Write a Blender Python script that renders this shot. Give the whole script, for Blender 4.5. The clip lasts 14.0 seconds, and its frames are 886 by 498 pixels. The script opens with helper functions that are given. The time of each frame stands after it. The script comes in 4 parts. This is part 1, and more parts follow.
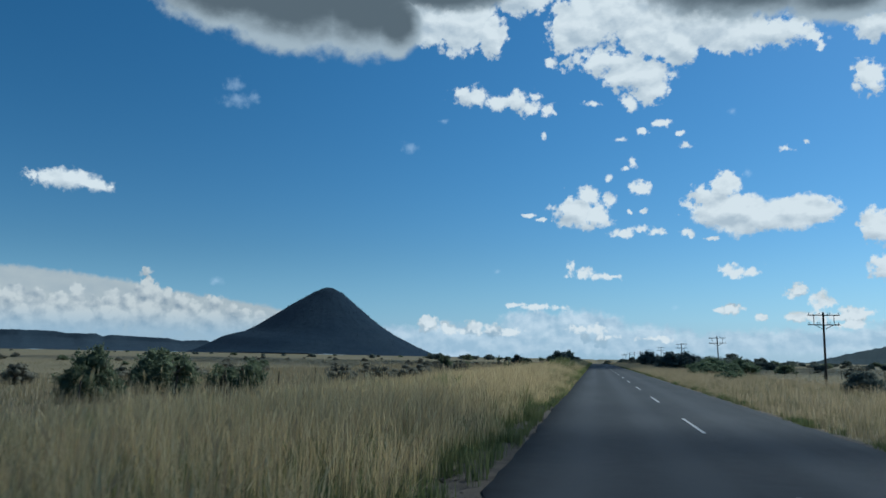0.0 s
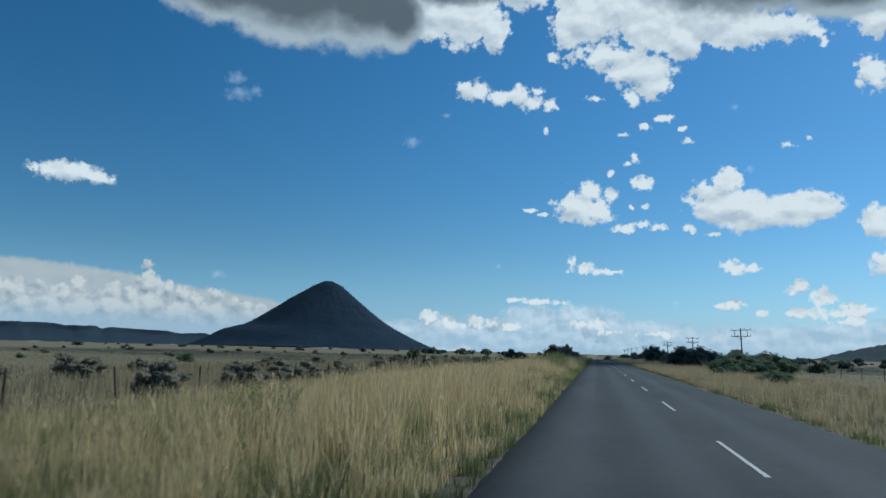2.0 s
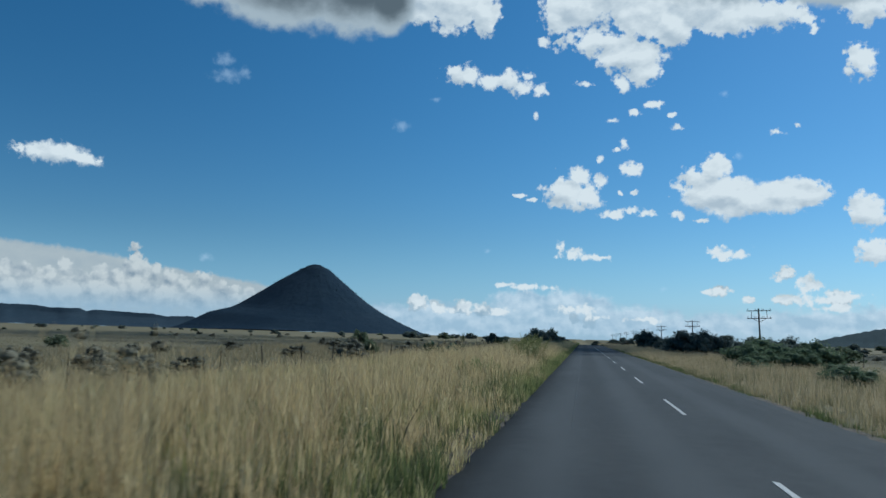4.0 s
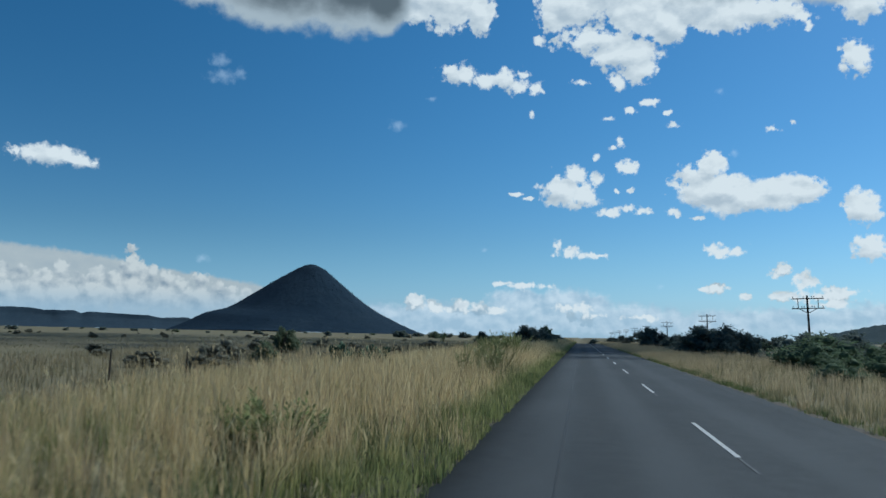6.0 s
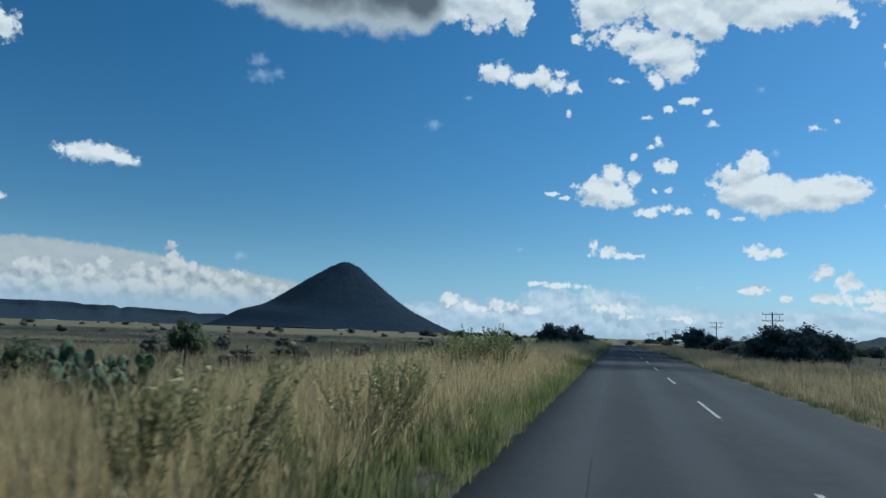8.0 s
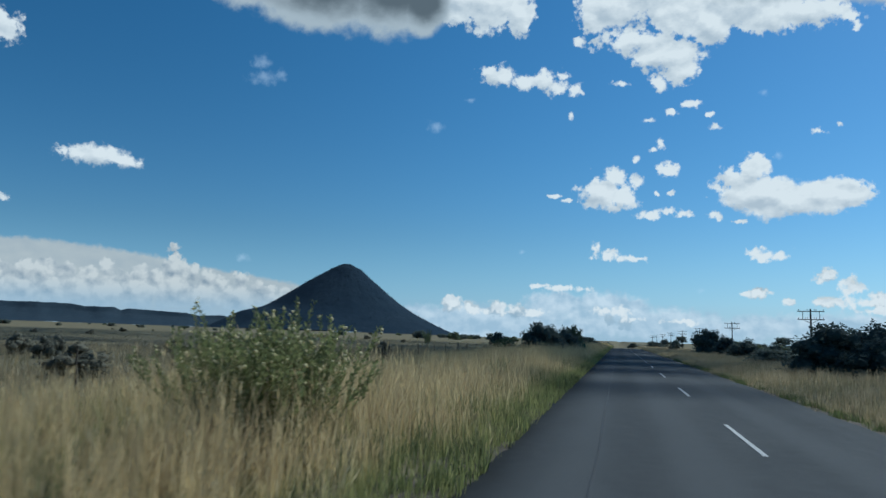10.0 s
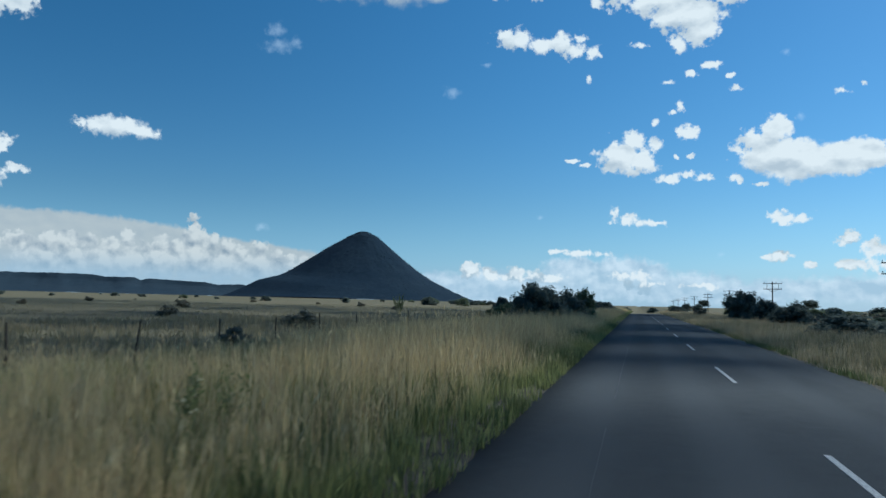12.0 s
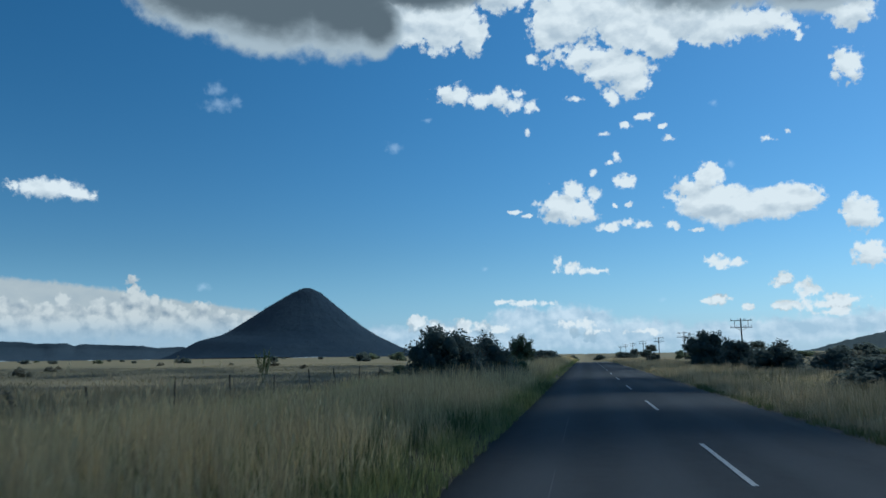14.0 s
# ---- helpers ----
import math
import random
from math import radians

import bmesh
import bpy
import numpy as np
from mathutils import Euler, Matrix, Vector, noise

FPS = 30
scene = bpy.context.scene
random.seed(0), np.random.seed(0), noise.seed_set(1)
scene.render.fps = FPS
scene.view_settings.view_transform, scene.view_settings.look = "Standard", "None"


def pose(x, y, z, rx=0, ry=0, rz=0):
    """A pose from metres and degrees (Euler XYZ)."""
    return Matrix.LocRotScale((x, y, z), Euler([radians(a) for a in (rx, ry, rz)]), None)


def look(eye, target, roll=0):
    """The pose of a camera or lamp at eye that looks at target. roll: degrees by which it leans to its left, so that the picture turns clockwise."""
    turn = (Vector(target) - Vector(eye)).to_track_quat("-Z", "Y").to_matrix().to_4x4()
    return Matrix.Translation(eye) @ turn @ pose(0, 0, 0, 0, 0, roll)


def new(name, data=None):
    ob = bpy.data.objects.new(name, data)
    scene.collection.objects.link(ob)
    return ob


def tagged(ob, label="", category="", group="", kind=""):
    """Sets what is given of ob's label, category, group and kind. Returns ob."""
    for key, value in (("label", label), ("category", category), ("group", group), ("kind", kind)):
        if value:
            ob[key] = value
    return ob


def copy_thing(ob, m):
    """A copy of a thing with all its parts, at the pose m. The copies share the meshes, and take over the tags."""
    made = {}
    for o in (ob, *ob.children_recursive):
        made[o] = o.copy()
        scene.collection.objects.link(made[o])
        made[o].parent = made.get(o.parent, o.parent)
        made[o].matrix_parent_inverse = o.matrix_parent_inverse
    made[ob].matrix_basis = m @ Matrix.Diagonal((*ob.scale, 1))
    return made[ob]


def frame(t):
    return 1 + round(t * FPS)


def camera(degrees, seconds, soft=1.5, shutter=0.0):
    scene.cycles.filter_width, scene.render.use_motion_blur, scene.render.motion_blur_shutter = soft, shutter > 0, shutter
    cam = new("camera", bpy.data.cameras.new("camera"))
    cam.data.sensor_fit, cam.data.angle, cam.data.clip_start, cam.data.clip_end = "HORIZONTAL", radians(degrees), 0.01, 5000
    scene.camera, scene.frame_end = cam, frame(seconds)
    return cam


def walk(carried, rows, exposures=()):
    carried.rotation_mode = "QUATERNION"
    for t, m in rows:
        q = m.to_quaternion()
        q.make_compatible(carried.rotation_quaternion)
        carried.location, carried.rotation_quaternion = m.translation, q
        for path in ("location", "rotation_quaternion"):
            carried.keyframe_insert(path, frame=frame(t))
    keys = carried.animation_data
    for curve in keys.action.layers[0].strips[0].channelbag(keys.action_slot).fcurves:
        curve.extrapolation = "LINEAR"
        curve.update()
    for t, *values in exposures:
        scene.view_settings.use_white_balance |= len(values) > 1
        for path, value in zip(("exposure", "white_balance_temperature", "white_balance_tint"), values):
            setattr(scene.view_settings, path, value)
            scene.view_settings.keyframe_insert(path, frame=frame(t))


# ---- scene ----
# ---- camera and its way along the road ----
cam = camera(59.0, 14.0, soft=1.5, shutter=0.23)
walk(cam, [
    (0, pose(-0.230, 2.20, 1.519, 97.80, -1.04, 10.92)),
    (0.5, pose(-0.218, 5.73, 1.519, 96.63, -0.76, 11.70)),
    (1, pose(-0.168, 10.81, 1.519, 96.51, -1.01, 11.48)),
    (1.5, pose(-0.115, 15.80, 1.519, 96.77, -0.95, 11.31)),
    (2, pose(-0.146, 20.82, 1.519, 97.39, -1.38, 10.97)),
    (2.5, pose(-0.129, 23.93, 1.519, 97.18, -1.30, 12.02)),
    (3, pose(-0.076, 29.06, 1.519, 96.79, -2.01, 11.46)),
    (3.5, pose(-0.093, 33.76, 1.519, 96.33, -1.98, 10.41)),
    (6, pose(-0.008, 56.80, 1.519, 96.24, -1.20, 9.95)),
    (6.5, pose(0.014, 60.42, 1.519, 96.59, -1.41, 10.43)),
    (7, pose(0.003, 65.54, 1.519, 96.91, -1.40, 10.58)),
    (7.5, pose(0.045, 70.30, 1.519, 97.39, -1.64, 11.72)),
    (8, pose(0.001, 75.08, 1.519, 96.10, -1.93, 12.46)),
    (10.5, pose(0.038, 96.67, 1.519, 96.28, -2.04, 12.71)),
    (11, pose(0.053, 101.78, 1.519, 95.45, -2.36, 13.72)),
    (11.5, pose(0.050, 106.54, 1.519, 95.68, -1.59, 14.04)),
    (12, pose(0.090, 110.87, 1.519, 93.80, -1.41, 13.99)),
    (12.5, pose(0.162, 115.58, 1.519, 94.30, -0.82, 12.85)),
    (13, pose(0.205, 120.12, 1.519, 94.53, -1.16, 11.67)),
    (13.5, pose(0.210, 125.55, 1.519, 95.50, -0.32, 10.40)),
    (14, pose(0.172, 130.13, 1.519, 97.73, 0.77, 10.21)),
], exposures=[(0, 0.0, 5480, 0), (10.3, 0.03, 5480, 0), (11.5, 0.08, 5480, 0), (13, 0.24, 5480, 0), (13.6, 0.17, 5480, 0), (14, 0.09, 5480, 0)])

# ---- sky, clouds and sun ----
SUN_AZ, SUN_EL = 48.0, 46.0          # degrees right of the road's direction (+y), and up
world = bpy.data.worlds.new("sky")
scene.world = world
world.use_nodes = True
WT = world.node_tree
WT.nodes.clear()


def wire(a, b):
    WT.links.new(a, b)


def wmath(op, a, b=None, c=None, clamp=False):
    n = WT.nodes.new("ShaderNodeMath")
    n.operation, n.use_clamp = op, clamp
    for i, v in enumerate((a, b, c)):
        if v is None:
            continue
        if isinstance(v, (int, float)):
            n.inputs[i].default_value = v
        else:
            wire(v, n.inputs[i])
    return n.outputs[0]


def wstep(v, lo, hi, to_lo=0.0, to_hi=1.0):
    n = WT.nodes.new("ShaderNodeMapRange")
    n.interpolation_type = "SMOOTHSTEP"
    wire(v, n.inputs["Value"])
    n.inputs["From Min"].default_value, n.inputs["From Max"].default_value = lo, hi
    n.inputs["To Min"].default_value, n.inputs["To Max"].default_value = to_lo, to_hi
    return n.outputs["Result"]


def wmix(f, a, b):
    n = WT.nodes.new("ShaderNodeMix")
    n.data_type = "RGBA"
    for sock, v in ((n.inputs[0], f), (n.inputs[6], a), (n.inputs[7], b)):
        if isinstance(v, (int, float)):
            sock.default_value = v
        elif isinstance(v, tuple):
            sock.default_value = (*v, 1)
        else:
            wire(v, sock)
    return n.outputs[2]


def wnoise(vec, scale, detail, rough, lac=2.0):
    n = WT.nodes.new("ShaderNodeTexNoise")
    n.inputs["Scale"].default_value, n.inputs["Detail"].default_value = scale, detail
    n.inputs["Roughness"].default_value, n.inputs["Lacunarity"].default_value = rough, lac
    wire(vec, n.inputs["Vector"])
    return n


toward = WT.nodes.new("ShaderNodeTexCoord").outputs["Generated"]
sep = WT.nodes.new("ShaderNodeSeparateXYZ")
wire(toward, sep.inputs[0])
azim = wmath("MULTIPLY", wmath("ARCTAN2", sep.outputs[0], sep.outputs[1]), 57.2958)
elev = wmath("MULTIPLY", wmath("ARCSINE", sep.outputs[2]), 57.2958)
# ragged outline: the plane of azimuth and elevation is stirred by noise at two scales
stir_a = wnoise(toward, 26.0, 3, 0.55)
stir_b = wnoise(toward, 110.0, 4, 0.6)
flat = WT.nodes.new("ShaderNodeCombineXYZ")
wire(azim, flat.inputs[0])
wire(elev, flat.inputs[1])


def stirred(base, tex, amount):
    sub = WT.nodes.new("ShaderNodeVectorMath")
    sub.operation = "SUBTRACT"
    wire(tex.outputs["Color"], sub.inputs[0])
    sub.inputs[1].default_value = (0.5, 0.5, 0.5)
    mad = WT.nodes.new("ShaderNodeVectorMath")
    mad.operation = "MULTIPLY_ADD"
    wire(sub.outputs[0], mad.inputs[0])
    mad.inputs[1].default_value = (amount, amount, 0)
    wire(base, mad.inputs[2])
    return mad.outputs[0]


stir_c = wnoise(toward, 330.0, 3, 0.6)
plane = stirred(stirred(stirred(flat.outputs[0], stir_a, 0.7), stir_b, 0.34), stir_c, 0.10)
calm = stirred(flat.outputs[0], stir_b, 0.2)
smooth_plane = stirred(stirred(flat.outputs[0], stir_a, 0.6), stir_b, 0.22)
W, D, T, B, A, S, C = "white", "dark", "thin", "bank", "anvil", "slab", "cumulus"
SHIFTED = {W: ("white moved", 0.22, 0.55), S: ("white moved", 0.22, 0.55), C: ("cumulus moved", 0.14, 0.30)}
fields, latest = {}, []


def puff(sort, az, el, half_w, half_h, shaded=True):
    """One lobe of a cloud, in degrees; lobes of one sort grow together. Large lobes are laid down again, moved away
    from the sun: where the two differ the cloud faces the light."""
    if shaded and sort in SHIFTED and half_h >= (0.3 if sort == C else 0.8):
        moved, da, de = SHIFTED[sort]
        puff(moved, az - da, el - de, half_w, half_h, False)
    m = WT.nodes.new("ShaderNodeMapping")
    m.vector_type = "TEXTURE"
    if latest:          # each lobe waits for the one before, which keeps the shader small
        keep = WT.nodes.new("ShaderNodeVectorMath")
        keep.operation = "MULTIPLY_ADD"
        wire(latest[-1], keep.inputs[0])
        keep.inputs[1].default_value = (1e-7, 1e-7, 0)
        wire({A: calm, S: smooth_plane, D: smooth_plane}.get(sort, plane), keep.inputs[2])
        wire(keep.outputs[0], m.inputs["Vector"])
    else:
        wire(plane, m.inputs["Vector"])
    m.inputs["Location"].default_value = (az, el, 0)
    m.inputs["Scale"].default_value = (half_w, half_h, 1)
    length = WT.nodes.new("ShaderNodeVectorMath")
    length.operation = "LENGTH"
    wire(m.outputs[0], length.inputs[0])
    bulk = 1.0 if sort in (A, T) else min(1.9, max(0.75, min(half_w, half_h) / 0.9))
    d = wmath("MULTIPLY_ADD", length.outputs["Value"], -bulk, bulk)
    fields[sort] = wmath("MAXIMUM", fields[sort], d) if sort in fields else d
    latest.append(fields[sort])


# dark storm cloud
puff(D, -28.15, 25.29, 5.79, 3.39); puff(D, -22.77, 24.80, 6.61, 4.05); puff(D, -17.66, 24.83, 4.75, 4.05); puff(D, -15.02, 23.63, 2.27, 2.56)
puff(D, -19.62, 30.14, 17.36, 6.61); puff(D, -11.00, 27.00, 6.50, 2.70)
puff(W, -9.82, 23.95, 3.10, 2.56); puff(W, -7.73, 23.19, 1.57, 1.82); puff(W, -12.44, 24.29, 2.48, 2.27); puff(W, -5.07, 25.87, 2.48, 1.65)
# towering cloud overhead
puff(W, -0.81, 23.76, 2.89, 2.27); puff(W, 1.71, 24.36, 3.31, 2.48); puff(W, -2.08, 22.68, 1.74, 1.16); puff(W, 4.15, 23.06, 2.89, 2.48)
puff(W, 6.12, 21.78, 1.86, 1.65); puff(W, 1.25, 20.99, 3.72, 1.03); puff(W, 3.28, 20.02, 3.10, 1.32); puff(W, 4.07, 18.90, 1.74, 1.07)
puff(W, 2.64, 18.13, 0.83, 0.83); puff(W, 10.02, 22.04, 3.31, 1.49); puff(W, 8.13, 23.06, 3.72, 1.98); puff(W, 12.99, 21.92, 2.89, 1.16)
puff(W, 15.11, 21.26, 1.03, 0.66); puff(W, 15.55, 20.84, 0.41, 0.66)
puff(D, 11.67, 25.82, 9.51, 3.31); puff(D, 17.33, 23.85, 4.96, 2.27); puff(W, 5.43, 26.24, 7.44, 3.31); puff(W, -3.14, 21.18, 0.50, 0.45)
puff(W, 18.72, 21.55, 1.65, 1.07)
puff(W, 18.37, 18.30, 1.16, 1.32); puff(W, 17.68, 17.80, 0.58, 0.37)
# long cloud
puff(W, -9.09, 18.89, 1.65, 0.87); puff(W, -7.16, 18.41, 1.65, 0.62); puff(W, -5.68, 18.56, 1.07, 0.91); puff(W, -4.61, 18.07, 1.65, 0.62)
puff(W, -4.19, 18.66, 0.70, 0.62); puff(W, -3.35, 17.85, 0.83, 0.70)
# scraps
puff(W, 0.07, 18.17, 0.74, 0.25); puff(W, 4.90, 16.60, 0.91, 0.37); puff(W, 3.62, 16.00, 0.66, 0.37); puff(W, 1.88, 15.57, 0.58, 0.25)
puff(W, 6.35, 14.99, 0.62, 0.33); puff(W, 6.10, 15.79, 0.37, 0.21); puff(W, -3.68, 15.97, 0.37, 0.33); puff(W, 13.10, 14.23, 0.74, 0.33)
puff(W, 14.39, 14.70, 0.37, 0.25); puff(W, 2.90, 13.98, 0.70, 0.54); puff(W, 2.25, 13.49, 0.33, 0.25); puff(W, 1.00, 12.89, 0.41, 0.37)
puff(W, 3.35, 12.14, 0.99, 0.45); puff(W, 3.44, 10.62, 0.37, 0.25); puff(W, 2.61, 10.56, 0.17, 0.17)
puff(T, -13.59, 15.18, 0.62, 0.41); puff(T, -26.74, 18.72, 0.58, 0.50); puff(T, -25.30, 18.00, 0.40, 0.42); puff(T, -26.50, 17.70, 1.05, 0.50)
puff(T, -11.20, 17.10, 0.50, 0.17); puff(T, 9.73, 17.05, 0.33, 0.25); puff(T, 10.63, 12.86, 0.25, 0.33)
# broken cumulus
puff(W, -1.30, 10.55, 1.78, 1.41); puff(W, 0.12, 10.12, 1.49, 1.16); puff(W, -0.47, 11.75, 0.99, 0.87); puff(W, 1.14, 11.32, 0.62, 0.66)
puff(W, -0.29, 9.44, 0.99, 0.50); puff(W, -2.73, 10.36, 0.66, 0.74); puff(W, -4.80, 10.29, 0.74, 0.17); puff(W, -3.76, 9.88, 0.58, 0.17)
puff(W, 1.91, 8.96, 1.16, 0.45); puff(W, 3.30, 9.26, 0.99, 0.41); puff(W, 4.28, 8.96, 0.74, 0.33)
# large cumulus
puff(W, 9.12, 11.99, 1.28, 1.24); puff(W, 8.17, 11.27, 1.65, 1.07); puff(S, 9.63, 10.23, 3.31, 1.49); puff(W, 7.77, 10.66, 1.86, 0.83)
puff(S, 11.07, 9.77, 4.30, 1.32); puff(S, 13.22, 10.04, 3.22, 1.41); puff(W, 14.88, 10.05, 1.74, 1.12); puff(S, 10.68, 9.06, 2.65, 0.62)
puff(W, 6.59, 8.89, 0.74, 0.33); puff(W, 8.28, 8.49, 0.58, 0.17)
puff(W, 18.40, 8.76, 1.32, 1.32); puff(W, 18.56, 6.04, 1.16, 0.99)
# low cumulus
puff(W, -1.64, 6.68, 0.41, 0.62); puff(W, -0.92, 6.07, 1.16, 0.45); puff(W, 0.49, 5.87, 1.32, 0.37); puff(W, 1.48, 5.86, 0.66, 0.21)
puff(W, 9.98, 6.23, 1.65, 0.58); puff(W, 9.50, 6.08, 1.16, 0.45)
puff(W, 13.45, 4.64, 1.03, 0.58); puff(W, 14.69, 4.17, 1.03, 0.70); puff(W, 13.22, 2.95, 1.03, 0.33); puff(W, 15.31, 3.05, 1.24, 0.58)
puff(W, 16.96, 3.22, 2.07, 0.45); puff(W, 16.27, 2.50, 1.24, 0.33); puff(W, 9.13, 3.46, 1.07, 0.33); puff(W, 11.19, 2.99, 0.58, 0.29)
puff(T, -6.97, 6.33, 0.29, 0.21); puff(T, 5.52, 3.66, 0.37, 0.21); puff(T, -27.21, 5.02, 0.37, 0.29)
# small cloud in the west
puff(S, -37.13, 11.14, 2.73, 0.83); puff(S, -35.63, 11.01, 1.82, 0.58); puff(S, -38.16, 11.21, 1.41, 0.74); puff(W, -39.30, 11.29, 0.54, 0.37)
puff(W, -34.57, 11.04, 0.41, 0.12)
puff(W, -42.88, 7.85, 1.24, 0.45); puff(W, -44.12, 9.31, 0.99, 0.74); puff(W, -44.12, 18.47, 2.15, 1.41); puff(W, -45.05, 7.40, 1.65, 0.83)
# thunderhead bank in the west
puff(A, -55.59, -1.00, 28.94, 6.94); puff(A, -43.19, -0.87, 23.15, 6.41); puff(A, -35.28, -0.77, 19.84, 5.25); puff(A, -29.96, -1.08, 12.40, 4.63)
# cumulus heads along its foot, and the fuller bodies under them
puff(C, -42.60, 3.20, 1.00, 0.90); puff(C, -44.40, 2.90, 1.10, 0.90)
puff(C, -39.73, 3.48, 0.90, 0.86); puff(C, -38.54, 3.28, 0.80, 0.78); puff(C, -40.94, 3.08, 1.00, 0.90); puff(C, -37.16, 3.05, 0.90, 0.80)
puff(C, -36.00, 3.59, 0.66, 0.80); puff(C, -34.94, 3.15, 0.78, 0.70); puff(C, -33.89, 3.38, 0.78, 0.78); puff(C, -32.99, 3.23, 0.86, 0.80)
puff(C, -31.99, 5.36, 0.50, 0.38); puff(C, -31.86, 4.75, 0.45, 0.56); puff(C, -32.02, 3.93, 0.78, 0.78); puff(C, -31.13, 3.85, 0.78, 0.78)
puff(C, -30.36, 3.84, 0.72, 0.78); puff(C, -29.51, 3.37, 0.78, 0.72); puff(C, -28.56, 3.12, 0.78, 0.72); puff(C, -27.17, 3.53, 0.67, 0.67)
puff(C, -26.02, 3.01, 0.66, 0.60); puff(C, -25.07, 2.79, 0.60, 0.50); puff(C, -24.11, 2.77, 0.55, 0.46); puff(C, -22.90, 2.71, 0.50, 0.42)
puff(C, -41.50, 2.00, 2.20, 1.35); puff(C, -38.10, 2.01, 2.00, 1.37); puff(C, -36.08, 2.08, 1.60, 1.37); puff(C, -34.00, 2.16, 1.60, 1.37)
puff(C, -31.86, 2.31, 1.70, 1.49); puff(C, -29.64, 2.18, 1.50, 1.29); puff(C, -27.36, 2.06, 1.40, 1.10); puff(C, -25.43, 1.99, 1.20, 0.86)
puff(C, -23.60, 1.91, 1.10, 0.71)
# low bank ahead
puff(B, -14.38, 0.78, 3.72, 1.65); puff(B, -10.29, 1.06, 3.72, 1.74); puff(B, -6.19, 1.13, 4.55, 1.45); puff(B, -0.94, 1.90, 3.93, 1.86)
puff(B, -4.57, 2.38, 2.89, 1.24); puff(B, 2.60, 1.26, 6.20, 1.32); puff(B, 8.62, 1.15, 6.61, 1.07); puff(B, 14.58, 1.40, 6.61, 1.16)
puff(B, 20.90, 1.61, 6.61, 1.32)
puff(W, -11.96, 2.46, 0.99, 0.62); puff(W, -10.30, 2.00, 1.41, 0.50); puff(W, -8.33, 2.20, 1.49, 0.54); puff(W, -5.99, 1.83, 1.32, 0.41)
puff(W, -3.76, 3.57, 1.74, 0.29); puff(W, -2.74, 3.66, 0.83, 0.33); puff(W, -5.80, 3.79, 0.83, 0.21); puff(W, -0.54, 2.02, 1.65, 0.58)
puff(C, -12.03, 2.30, 1.00, 0.75); puff(C, -10.50, 2.15, 0.86, 0.62); puff(C, -8.80, 2.15, 0.96, 0.68); puff(C, -7.30, 1.90, 0.86, 0.62)
puff(C, -0.80, 1.50, 0.77, 0.55); puff(C, 0.38, 1.28, 0.86, 0.62); puff(C, 13.50, 4.70, 0.95, 0.62); puff(C, 14.90, 4.25, 0.80, 0.55)
puff(C, 13.30, 3.00, 0.85, 0.50); puff(C, 16.60, 3.10, 1.15, 0.60); puff(C, 9.20, 3.50, 0.85, 0.45); puff(C, 11.20, 3.00, 0.50, 0.30)
puff(W, 0.84, 1.56, 1.03, 0.33); puff(W, 4.14, 1.48, 1.65, 0.25)

billow = wnoise(toward, 55.0, 6, 0.55)
crumb = wnoise(toward, 120.0, 4, 0.55)
squash = WT.nodes.new("ShaderNodeVectorMath")
squash.operation = "MULTIPLY"
wire(toward, squash.inputs[0])
squash.inputs[1].default_value = (1.0, 1.0, 1.7)
lump = wnoise(squash.outputs[0], 30.0, 6, 0.52)
lift = WT.nodes.new("ShaderNodeVectorMath")
lift.operation = "ADD"
wire(squash.outputs[0], lift.inputs[0])
lift.inputs[1].default_value = (0.004, 0.0, 0.012)
lump_up = wnoise(lift.outputs[0], 30.0, 6, 0.52)
# finer heaps for the far cumulus, brighter on the side towards the sun
heap = wnoise(toward, 52.0, 5, 0.5)
tilt = WT.nodes.new("ShaderNodeVectorMath")
tilt.operation = "ADD"
wire(toward, tilt.inputs[0])
tilt.inputs[1].default_value = (0.0035, 0.0, 0.0085)
heap_up = wnoise(tilt.outputs[0], 52.0, 5, 0.5)
ragged = wmath("ADD", wmath("SUBTRACT", billow.outputs["Fac"], 0.5), wmath("MULTIPLY", wmath("SUBTRACT", crumb.outputs["Fac"], 0.5), 0.85))


def depth_of(sort, amount):
    return wmath("ADD", fields[sort], wmath("MULTIPLY", ragged, amount))


deep_w, deep_t = wmath("MAXIMUM", depth_of(W, 1.8), depth_of(S, 1.2)), depth_of(T, 2.6)
deep_d = wmath("ADD", fields[D], wmath("MULTIPLY", wmath("SUBTRACT", billow.outputs["Fac"], 0.5), 0.75))
deep_b, deep_a, deep_c = depth_of(B, 1.0), depth_of(A, 0.08), depth_of(C, 1.25)
relief = wmath("MULTIPLY", wmath("SUBTRACT", lump.outputs["Fac"], lump_up.outputs["Fac"]), 2.4)
fine_relief = wmath("MULTIPLY", wmath("SUBTRACT", heap.outputs["Fac"], heap_up.outputs["Fac"]), 2.3)
facing_w = wmath("SUBTRACT", wmath("MAXIMUM", fields[W], fields[S]), fields["white moved"])
facing_c = wmath("SUBTRACT", fields[C], fields["cumulus moved"])
cover_w = wstep(deep_w, 0.05, 0.52)
cover_d = wstep(deep_d, -0.02, 0.50)
cover_t = wstep(deep_t, -0.3, 1.5, 0.0, 0.30)
cover_b = wstep(deep_b, 0.0, 0.7, 0.0, 0.86)
cover_a = wstep(deep_a, 0.0, 0.06, 0.0, 0.94)
cover_c = wstep(deep_c, 0.05, 0.40)

